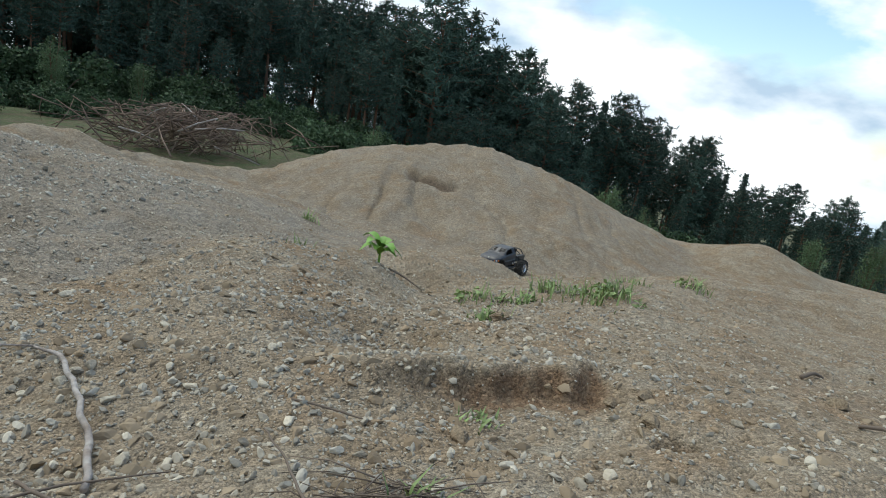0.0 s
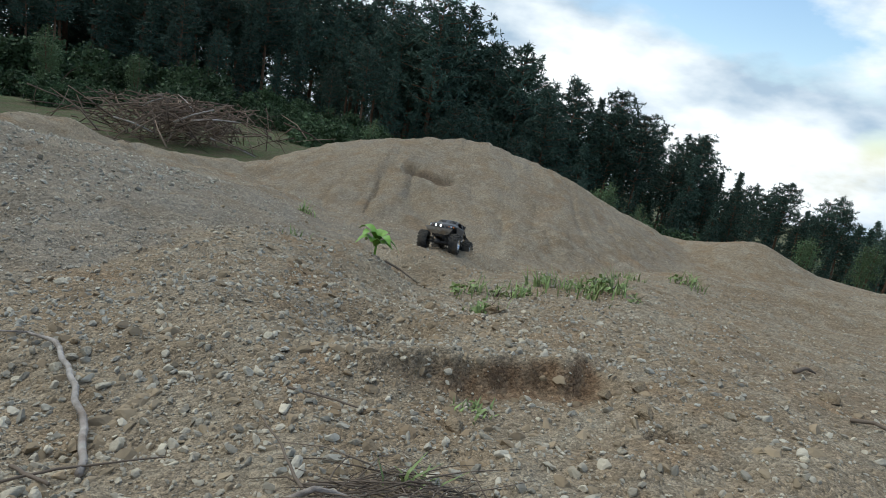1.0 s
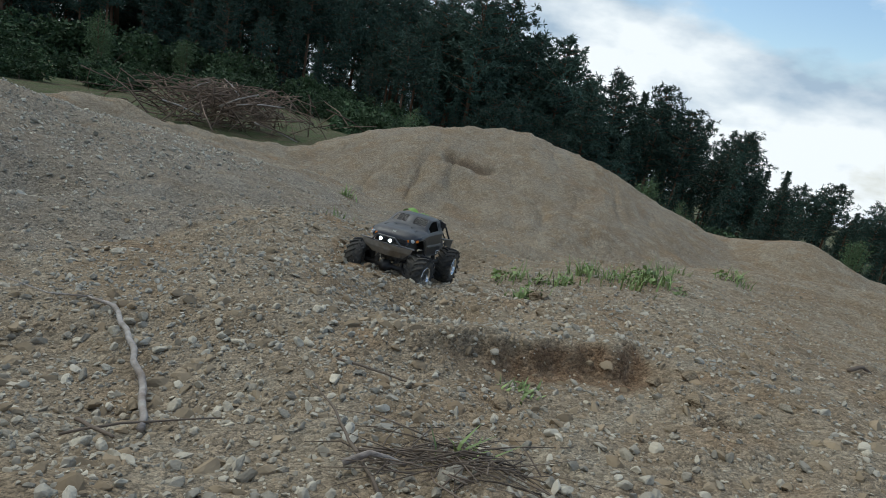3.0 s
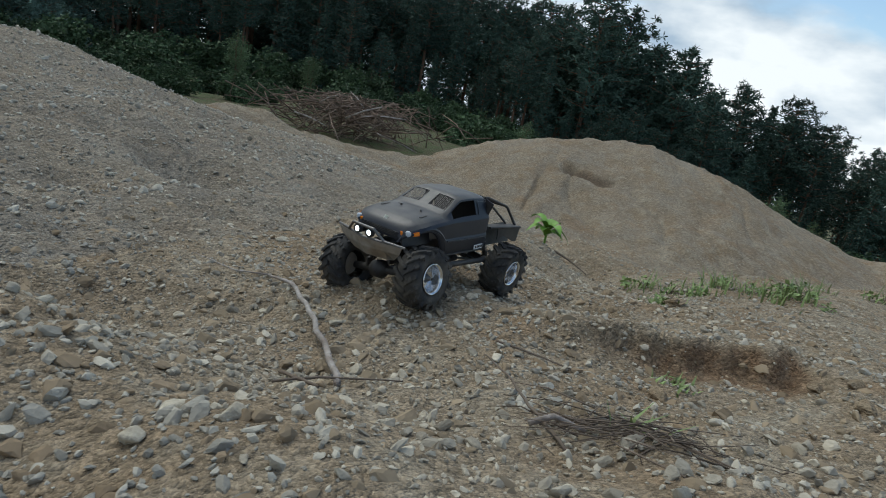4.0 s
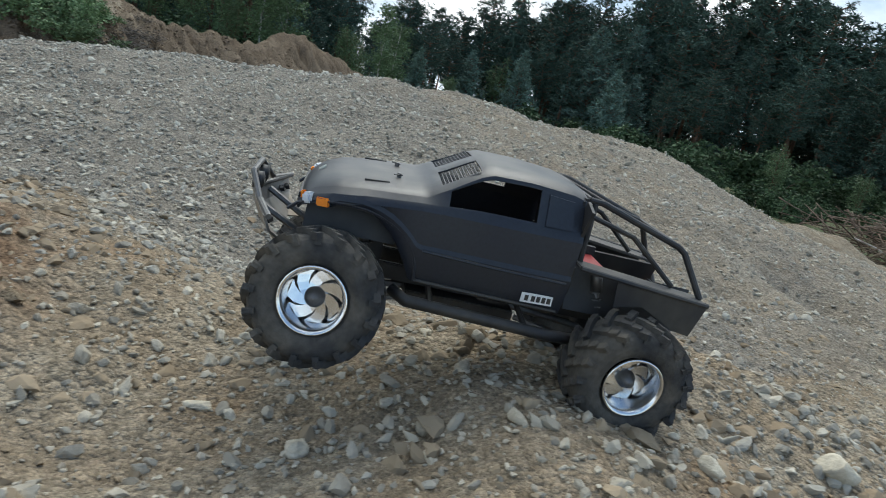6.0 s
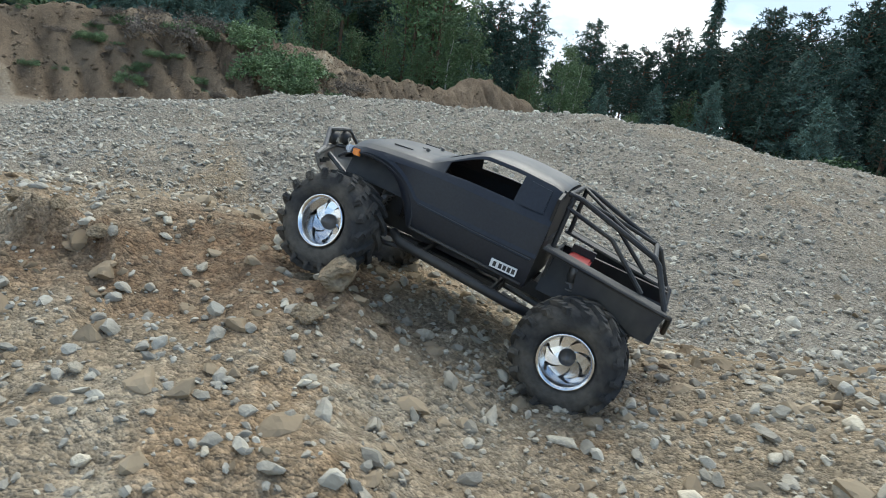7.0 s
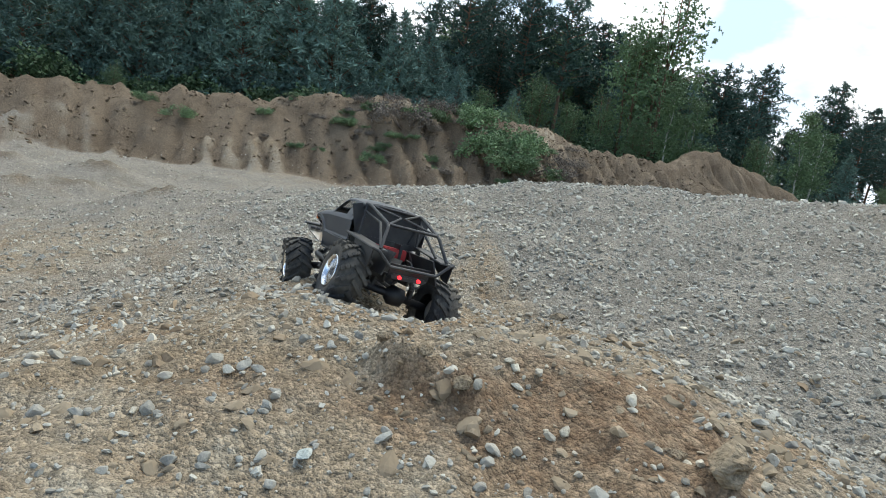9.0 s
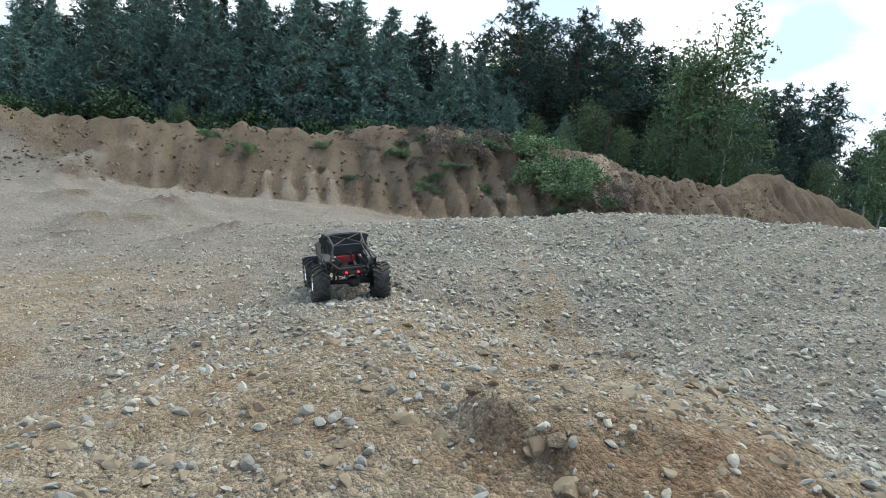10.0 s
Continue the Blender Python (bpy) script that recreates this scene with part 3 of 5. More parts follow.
def scatter(name, count, place, size, mats, seed, subdiv=1, sink=0.3):
    """Many small stones joined into one mesh. place(r, n) gives x and y; size(r, n) their sizes."""
    r = np.random.RandomState(seed)
    x, y = place(r, count)
    s = size(r, count)
    z = surface(x, y)
    shapes = [rock_mesh("shape", 900 + seed * 7 + k, subdiv, 0.5 + 0.07 * k, mats, 0.28) for k in range(5)]
    bases = [(np.array([v.co[:] for v in me.vertices]), np.array([p.vertices[:] for p in me.polygons])) for me in shapes]
    for me in shapes:
        bpy.data.meshes.remove(me)
    vs, fs, base = [], [], 0
    kind = r.randint(0, 5, count)
    for k, (bv, bf) in enumerate(bases):
        idx = np.where(kind == k)[0]
        n = len(idx)
        a, b = r.rand(n) * 6.283, r.normal(0, 0.25, (n, 2))
        sc = s[idx][:, None] * (0.75 + 0.5 * r.rand(n, 3))
        p = bv[None] * sc[:, None, :]
        px, py, pz = p[..., 0], p[..., 1], p[..., 2]
        pz = pz + b[:, :1] * px + b[:, 1:] * py
        qx = px * np.cos(a)[:, None] - py * np.sin(a)[:, None] + x[idx][:, None]
        qy = px * np.sin(a)[:, None] + py * np.cos(a)[:, None] + y[idx][:, None]
        qz = pz + (z[idx] + s[idx] * (0.5 - sink) * 0.5)[:, None]
        vs.append(np.stack([qx, qy, qz], -1).reshape(-1, 3))
        fs.append((bf[None] + (np.arange(n) * len(bv))[:, None, None] + base).reshape(-1, 3))
        base += n * len(bv)
    v, f = np.concatenate(vs), np.concatenate(fs)
    me = bpy.data.meshes.new(name)
    me.vertices.add(len(v))
    me.vertices.foreach_set("co", v.ravel())
    me.loops.add(f.size)
    me.loops.foreach_set("vertex_index", f.ravel())
    me.polygons.add(len(f))
    me.polygons.foreach_set("loop_start", np.arange(0, f.size, 3))
    me.polygons.foreach_set("use_smooth", np.zeros(len(f), bool))
    me.update(calc_edges=True)
    me.materials.append(mats)
    return new(name, me)

# ---- plants ----


def mesh_from(name, verts, faces, mat, smooth=False):
    me = bpy.data.meshes.new(name)
    me.from_pydata(verts, [], faces)
    if smooth:
        me.polygons.foreach_set("use_smooth", np.ones(len(me.polygons), bool))
    me.materials.append(mat)
    return me


def tube_geo(points, radii, sides=6):
    """Vertices and faces of a tapered tube along points."""
    vs, fs = [], []
    pts = [Vector(p) for p in points]
    for i, p in enumerate(pts):
        t = (pts[min(i + 1, len(pts) - 1)] - pts[max(i - 1, 0)]).normalized()
        a = t.orthogonal().normalized() if i == 0 else (a - t * a.dot(t)).normalized()
        b = t.cross(a)
        for k in range(sides):
            w = 6.28318 * k / sides
            vs.append(p + (a * math.cos(w) + b * math.sin(w)) * radii[i])
    for i in range(len(pts) - 1):
        for k in range(sides):
            k2 = (k + 1) % sides
            fs.append((i * sides + k, i * sides + k2, (i + 1) * sides + k2, (i + 1) * sides + k))
    fs.append(tuple(range(sides - 1, -1, -1)))
    fs.append(tuple((len(pts) - 1) * sides + k for k in range(sides)))
    return vs, fs


def join_geo(parts):
    vs, fs = [], []
    for v, f in parts:
        o = len(vs)
        vs += v
        fs += [tuple(i + o for i in q) for q in f]
    return vs, fs


def clump(vs, fs, r, c, size, blades, droop=0.0, wide=0.28):
    """A tuft of small pointed blades round a centre."""
    for _ in range(blades):
        d = Vector((r.gauss(0, 1), r.gauss(0, 1), r.gauss(0.15, 0.75))).normalized()
        d.z -= droop
        side = d.orthogonal().normalized()
        side.rotate(Matrix.Rotation(r.random() * 6.28, 3, d))
        ln = size * r.uniform(0.6, 1.25)
        o = len(vs)
        vs += [c + side * ln * wide * 0.4, c + d * ln * 0.55 + side * ln * wide, c + d * ln, c + d * ln * 0.5 - side * ln * wide]
        fs.append((o, o + 1, o + 2, o + 3))


def conifer(name, seed, crown_from, crown_width, limbs, needles, bark, top, clumps_per, size, droop, upturn):
    """A conifer one metre tall (scaled when planted): trunk with limbs, and a crown of needle tufts carried by the limbs."""
    r = random.Random(seed)
    lean = Vector((r.uniform(-0.02, 0.02), r.uniform(-0.02, 0.02), 0))
    tube = [tube_geo([lean * (k / 6) ** 2 + Vector((0, 0, k / 6)) for k in range(7)], [0.016 * (1 - 0.88 * k / 6) for k in range(7)], 7)]
    vs, fs = [], []
    for k in range(limbs):
        h = crown_from + (1 - crown_from) * ((k + r.random()) / limbs) ** 0.9
        u = (h - crown_from) / (1 - crown_from)
        reach = crown_width * (top(u)) * r.uniform(0.65, 1.15)
        a = k * 2.4 + r.uniform(-0.4, 0.4)
        base = lean * h * h + Vector((0, 0, h))
        d = Vector((math.cos(a), math.sin(a), 0))
        tip = base + d * reach + Vector((0, 0, reach * r.uniform(upturn - 0.15, upturn + 0.2)))
        mid = base.lerp(tip, 0.5) + Vector((0, 0, -reach * droop * 0.3))
        tube.append(tube_geo([base, mid, tip], [0.0045, 0.003, 0.001], 4))
        n = max(3, int(clumps_per * reach / crown_width + 1))
        for j in range(n):
            w = r.uniform(0.25, 1.05)
            c = base.lerp(mid, w * 2) if w < 0.5 else mid.lerp(tip, w * 2 - 1)
            c = c + Vector((r.gauss(0, 1), r.gauss(0, 1), r.gauss(0, 0.55))) * reach * 0.16
            clump(vs, fs, r, c, size * r.uniform(0.7, 1.3), 11, droop, 0.12)
    clump(vs, fs, r, Vector((lean.x, lean.y, 0.99)), size, 8)
    root = new(name)
    t = new("trunk", mesh_from(name + "_trunk", *join_geo(tube), bark, True))
    c = new("crown", mesh_from(name + "_crown", vs, fs, needles))
    t.parent = c.parent = root
    return root


def broadleaf(name, seed, stems, spread, leaf, count, bark, crown_from, size):
    """A slender broad-leaved tree one metre tall: stems that fork, and a ragged crown of leaf tufts."""
    r = random.Random(seed)
    tube, vs, fs, tips = [], [], [], []
    for s in range(stems):
        a = 6.28 * s / stems + r.random()
        top = Vector((math.cos(a), math.sin(a), 0)) * (0.07 * (stems > 1)) + Vector((0, 0, r.uniform(0.85, 1.0)))
        foot = Vector((math.cos(a), math.sin(a), 0)) * 0.015 * (stems > 1)
        pts = [foot.lerp(top, k / 5) + Vector((r.gauss(0, 0.008), r.gauss(0, 0.008), 0)) * (k > 0) for k in range(6)]
        tube.append(tube_geo(pts, [0.011 * (1 - 0.8 * k / 5) for k in range(6)], 6))
        for k in range(16):
            h = crown_from + (1 - crown_from) * r.random()
            base = pts[0].lerp(pts[-1], h)
            d = Vector((r.gauss(0, 1), r.gauss(0, 1), r.uniform(0.2, 1.2))).normalized()
            ln = spread * r.uniform(0.5, 1.1) * math.sin(3.1416 * min(0.97, 0.2 + 0.75 * (h - crown_from) / (1 - crown_from))) ** 0.7
            tip = base + d * ln
            tube.append(tube_geo([base, base.lerp(tip, 0.5), tip], [0.004, 0.0025, 0.001], 4))
            tips += [base.lerp(tip, w) for w in (0.45, 0.65, 0.85, 1.0)]
    for k in range(count):
        c = r.choice(tips) + Vector((r.gauss(0, 1), r.gauss(0, 1), r.gauss(0, 1))) * spread * 0.22
        clump(vs, fs, r, c, size * r.uniform(0.6, 1.3), 5, 0.15, 0.36)
    root = new(name)
    t = new("trunk", mesh_from(name + "_trunk", *join_geo(tube), bark, True))
    c = new("crown", mesh_from(name + "_crown", vs, fs, leaf))
    t.parent = c.parent = root
    return root


def bush(name, seed, leaf, count, size, flat=0.75):
    r = random.Random(seed)
    vs, fs, tube = [], [], []
    lumps = [Vector((r.gauss(0, 0.26), r.gauss(0, 0.26), r.uniform(0.15, 0.75) * flat)) for _ in range(9)]
    for p in lumps:
        tube.append(tube_geo([(p.x * 0.1, p.y * 0.1, -0.1), p * 0.6, p], [0.015, 0.01, 0.004], 4))
    for k in range(count):
        p = r.choice(lumps)
        c = p + Vector((r.gauss(0, 1), r.gauss(0, 1), r.gauss(0, 0.8))).normalized() * r.uniform(0.05, 0.27)
        c.z = max(c.z, 0.01)
        clump(vs, fs, r, c, size * r.uniform(0.6, 1.3), 5, 0.1, 0.3)
    root = new(name)
    t = new("stem", mesh_from(name + "_stem", *join_geo(tube), TWIG, True))
    c = new("crown", mesh_from(name + "_crown", vs, fs, leaf))
    t.parent = c.parent = root
    return root


PINE_TOP = lambda u: (0.45 + 0.75 * math.sin(3.0 * min(1, u + 0.08)) ** 1.2)
YOUNG_TOP = lambda u: (1.02 - u) ** 0.75
SPRUCE_TOP = lambda u: (1.03 - u)


def tree_stock():
    """One of each kind, at the places they are then planted from."""
    tall = [tagged(conifer("pine_tree", 11 + k, 0.46 - 0.06 * k, 0.17, 44, NEEDLE, BARK, PINE_TOP, 17, 0.027, 0.10, 0.25), "tall dark green pine with a bare reddish trunk", "tree", "pines of the wood") for k in range(3)]
    young = [tagged(conifer("young_pine", 31 + k, 0.05, 0.30, 90, NEEDLE_HAZED, BARK, YOUNG_TOP, 22, 0.034, 0.05, 0.45), "dense bluish green young pine at the wood's edge, haze put into its colour", "tree", "young pines") for k in range(3)]
    spruce = [tagged(conifer("spruce_tree", 51, 0.08, 0.22, 96, NEEDLE, BARK, SPRUCE_TOP, 14, 0.034, 0.35, -0.1), "pointed dark green spruce in the wood", "tree", "spruces")]
    birch = [tagged(broadleaf("birch_tree", 61 + k, 1, 0.17, LEAF, 2300, BIRCH, 0.3, 0.014), "slender birch with white trunk and light green leaves", "tree", "birches") for k in range(2)]
    leafy = [tagged(broadleaf("leafy_tree", 71 + k, 3, 0.20, LEAF, 2600, BARK, 0.12, 0.0145), "light green broad-leaved young tree", "tree", "leafy trees") for k in range(2)]
    low = [tagged(bush("shrub", 81 + k, SHRUB, 1300, 0.06), "dark green leafy shrub at the foot of the wood", "shrub", "shrubs") for k in range(2)]
    return tall, young, spruce, birch, leafy, low


# skyline of the wood: degrees left of +y, and the elevation of the tree tops in degrees
SKY_AZ = [-60, -34, -29, -25, -20, -16, -13, -10, -4.6, -1.2, 2.2, 6, 14, 17.5, 19.5, 26, 35, 44, 49.5, 52.8, 55.9, 58.6, 61.5, 65, 67.5, 70, 73, 76, 79, 82.7, 86.5, 90, 95, 99, 104, 111, 122, 130, 136, 160]
SKY_EL = [-1.6, -1.6, -1.5, -0.9, 0.9, 1.3, 2.7, 3.2, 5.2, 5.4, 7, 8, 8, 7.2, 7.8, 11, 14, 12, 10, 8.6, 8.6, 6.4, 5.6, 5.6, 4.4, 6, 6.4, 10, 12, 10.4, 11.2, 11.6, 12.2, 8.8, 10.5, 11.2, 10.6, 8.8, 8, 6]


def plant_wood():
    r = random.Random(5)
    tall, young, spruce, birch, leafy, low = tree_stock()
    stock = {"tall": tall, "young": young, "spruce": spruce, "birch": birch, "leafy": leafy, "low": low}
    first = {}

    def plant(kind, az, dist, high, lean=1.0, turn=None):
        ob = r.choice(stock[kind])
        x, y = -dist * math.sin(radians(az)), dist * math.cos(radians(az))
        m = pose(x, y, hz(x, y) - 0.15, r.gauss(0, lean), r.gauss(0, lean), r.uniform(0, 360)) @ Matrix.Diagonal((high * r.uniform(0.85, 1.1),) * 2 + (high, 1))
        if ob not in first:
            first[ob] = m
            return ob
        return copy_thing(ob, m)

    def top_at(az, dist):
        """Height that a tree needs there to reach the skyline."""
        x, y = -dist * math.sin(radians(az)), dist * math.cos(radians(az))
        return 0.33 + dist * math.tan(radians(float(np.interp(az, SKY_AZ, SKY_EL)))) - hz(x, y)

    # rows of the wood from the front to the back
    for row, (dist, step, share, kinds) in enumerate(((34, 3.4, 0.42, ("low", "low", "leafy")), (38, 2.4, 0.70, ("young", "young", "leafy", "tall")), (43, 2.0, 0.90, ("tall", "young", "tall", "spruce")), (49, 1.8, 1.0, ("tall", "tall", "tall", "young")), (56, 1.9, 1.0, ("tall", "tall", "spruce")), (61, 1.5, 0.72, ("spruce", "young", "spruce")))):
        az, k_tree = -52.0, 0
        while az < 152:
            d = dist * r.uniform(0.95, 1.05) * (1.25 if az < -12 else 1.0) * (0.82 if az > 60 else 1.0)
            need = top_at(az, d) * share * ((r.uniform(0.84, 1.0) if -2 < az < 22 else r.uniform(0.66, 0.97)) if share >= 0.9 else r.uniform(0.6, 1.1))
            kind = r.choice(kinds)
            if az > 98 and kind == "tall" and row < 3:
                kind = "young"
            if kind == "young" and az < 45 and row < 5:
                kind = "tall" if row != 1 else "spruce"
            # paler kinds replace some tall pines here, imitating side light on this flank
            if kind == "tall" and az > 68 and row in (2, 3) and k_tree % 5 < 2:
                kind = "leafy" if az < 98 else "young"
            k_tree += 1
            # pale leafy trees left out here, so tree colour keeps the shaded side dark
            if kind == "leafy" and az < 50:
                kind = "low" if row == 0 else "tall"
            if kind == "low":
                need = min(need, r.uniform(1.8, 3.4))
            plant(kind, az, d, max(1.2, need))
            az += step * r.uniform(0.6, 1.4)
    # the single trees that stand out on the skyline
    for kind, az, el, d in (("tall", 3.0, 9.0, 40), ("tall", 1.0, 8.0, 44), ("tall", -4.6, 5.4, 44), ("tall", -2.0, 5.2, 46), ("tall", -9.5, 3.5, 50), ("tall", -13.3, 3.0, 52), ("tall", -15.9, 1.5, 52), ("tall", -20.2, 0.7, 55), ("tall", 17.5, 7.6, 42), ("tall", 24, 11, 40),
                            ("spruce", 55.9, 10.4, 42), ("tall", 52.0, 9.2, 42), ("tall", 58.6, 7.1, 42), ("tall", 65.1, 6.9, 40), ("tall", 70.3, 7.6, 38), ("tall", 73.2, 7.4, 36), ("leafy", 78.6, 13.0, 30), ("leafy", 80.6, 10.5, 30), ("tall", 89.8, 11.8, 34), ("tall", 94.9, 12.4, 34), ("tall", 86.4, 11.3, 34), ("tall", 103, 10, 34), ("tall", 112, 10, 34), ("young", 106, 10.4, 30), ("young", 109, 11.0, 31), ("young", 113, 10.8, 30), ("young", 117, 10.8, 31), ("young", 120.5, 10.2, 30), ("young", 124, 9.8, 31), ("young", 128, 8.6, 30), ("young", 100.5, 8.4, 30)):
        x, y = -d * math.sin(radians(az)), d * math.cos(radians(az))
        plant(kind, az, d, 0.33 + d * math.tan(radians(el)) - hz(x, y), 0.6)
    for az, el, d in ((67.3, 5.4, 26), (75.5, 5.5, 27), (77.2, 6.5, 27), (66.0, 4.0, 28)):
        x, y = -d * math.sin(radians(az)), d * math.cos(radians(az))
        plant("birch", az, d, 0.33 + d * math.tan(radians(el)) - hz(x, y), 0.5)
    # shrubs behind the heaps and on the bank
    for az, d, high in ((14, 15, 0.9), (11, 14, 0.8), (17, 17, 1.1), (8, 17, 1.2), (3, 18, 1.3), (20, 19, 1.4), (-6, 20, 1.8), (-11, 21, 2.4), (-14, 22, 2.6), (-17, 22, 2.0), (-21, 23, 2.2), (-26, 25, 2.6), (-30, 26, 2.6), (-34, 27, 3.0), (40, 24, 2.0), (46, 26, 2.4), (33, 24, 2.0), (27, 22, 1.6),
                        (98, 16, 1.3), (92, 17, 1.6), (87, 18, 1.3), (104, 17, 0.9)):
        plant("low" if r.random() < 0.7 else "leafy", az, d, high)
    for k in range(46):
        az = r.uniform(-4, 47)
        plant("low", az, r.uniform(12, 24), r.uniform(0.6, 1.3))
    for ob, m in first.items():
        ob.matrix_basis = m
    for kind in stock.values():
        for ob in kind:
            if ob not in first:
                ob.matrix_basis = pose(-20, 60, hz(-20, 60), 0, 0, 0) @ Matrix.Diagonal((8, 8, 8, 1))


plant_wood()

# ---- stones, plants and wood on the ground ----


def place_near(r, n):
    """Along both sides of the way, denser close to it."""
    t = r.rand(n)
    x = np.interp(t, (0, 0.2, 0.45, 0.7, 1), (0.0, -0.1, -0.5, -1.0, -1.9)) + r.normal(0, 0.55, n)
    y = np.interp(t, (0, 0.2, 0.45, 0.7, 1), (2.6, 1.4, 0.6, -0.2, -1.2)) + r.normal(0, 0.55, n)
    return x, y


def place_wide(r, n):
    return r.uniform(-3.6, 3.0, n), r.uniform(-3.2, 5.2, n)


def place_heap(r, n):
    x, y = r.uniform(-4.2, -1.3, n * 3), r.uniform(-1.9, 4.0, n * 3)
    keep = np.where(gravel_amount(x, y) > r.uniform(0.25, 0.9, n * 3))[0]
    keep = np.resize(keep, n)
    return x[keep] + r.normal(0, 0.004, n), y[keep] + r.normal(0, 0.004, n)


def spare(fn, keep):
    """The same placing, with few stones on freshly dug earth."""
    def placed(r, n):
        x, y = fn(r, int(n * 1.6))
        ok = np.where(moist_amount(x, y) < r.uniform(keep, 1.0, len(x)))[0]
        ok = np.resize(ok, n)
        return x[ok], y[ok]
    return placed


def place_plateau(r, n):
    u = r.rand(n) ** 1.25
    a = np.radians(r.uniform(88, 142, n))
    d = 1.15 + 0.9 * r.rand(n) + 8.4 * u
    return -0.75 - d * np.sin(a), -0.45 + d * np.cos(a)


tagged(scatter("gravel", 26000, spare(place_near, 0.05), lambda r, n: 0.0045 + 0.008 * r.rand(n) ** 2, PEBBLE, 1, 1), "loose small tan and grey pebbles on soil", "gravel", kind="stuff")
tagged(scatter("gravel", 24000, place_wide, lambda r, n: 0.006 + 0.013 * r.rand(n) ** 2, PEBBLE, 2, 1), "loose tan pebbles spread over soil", "gravel", kind="stuff")
tagged(scatter("gravel", 26000, place_heap, lambda r, n: 0.006 + 0.022 * r.rand(n) ** 3, PEBBLE_GREY, 3, 1), "grey pebbles covering the gravel heap", "gravel", kind="stuff")
tagged(scatter("gravel", 6500, spare(place_near, 0.1), lambda r, n: 0.009 + 0.017 * r.rand(n) ** 2, PEBBLE, 4, 2, 0.3), "coarse tan pebbles beside the wheel track", "gravel", kind="stuff")


tagged(scatter("gravel", 1500, place_heap, lambda r, n: 0.016 + 0.024 * r.rand(n) ** 2, PEBBLE_GREY, 6, 2, 0.25), "larger pale stones on the gravel heap", "gravel", kind="stuff")


tagged(scatter("gravel", 20000, spare(place_plateau, 0.0), lambda r, n: 0.007 + 0.030 * r.rand(n) ** 4, PEBBLE, 7, 1, 0.3), "pale tan pebbles strewn over the flat", "gravel", kind="stuff")
def place_foot(r, n):
    """The stony stretch that the truck crosses below the heap."""
    x = -0.62 + r.normal(0, 0.26, n)
    return x, 0.22 - 0.9 * (x + 0.62) + r.normal(0, 0.24, n)


tagged(scatter("gravel", 480, place_foot, lambda r, n: 0.010 + 0.018 * r.rand(n) ** 2, PEBBLE, 9, 2, 0.42), "rounded tan stones half sunk in stony soil", "gravel", kind="stuff")
tagged(scatter("earth_lumps", 5200, place_near, lambda r, n: 0.010 + 0.030 * r.rand(n) ** 3, CLOD, 8, 2, 0.55), "crumbs of dry brown earth on the track", "earth", kind="stuff")


def place_bank(r, n):
    u = r.rand(n) * (len(BANK) - 4)
    x = np.interp(u, range(len(BANK)), [b[0] for b in BANK]) + 2.0 * r.rand(n) - 0.15
    return x, np.interp(u, range(len(BANK)), [b[1] for b in BANK]) + r.normal(0, 0.3, n)


tagged(scatter("earth_lumps", 5000, place_bank, lambda r, n: 0.02 + 0.09 * r.rand(n) ** 4, BANK_LUMP, 5, 2, 0.5), "brown lumps of earth on the dug bank", "earth", kind="stuff")
STONES = [rock_mesh("stone", 100 + k, 3, 0.45 + 0.05 * k, STONE, 0.26) for k in range(8)]
SLATES = [rock_mesh("flat_stone", 130 + k, 3, 0.28, SLATE, 0.2, False) for k in range(2)]
CLODS = [rock_mesh("clod", 150 + k, 3, 0.7, CLOD, 0.34, False) for k in range(3)]


def lay(me, x, y, size, turn=0.0, sink=0.28, tall=1.0, name="stone"):
    ob = new(name, me)
    ob.parent = ground
    ob.matrix_basis = pose(x, y, hz(x, y) + size * tall * (0.27 - sink * 0.5), 0, 0, turn) @ Matrix.Diagonal((size, size, size * tall, 1))
    return ob


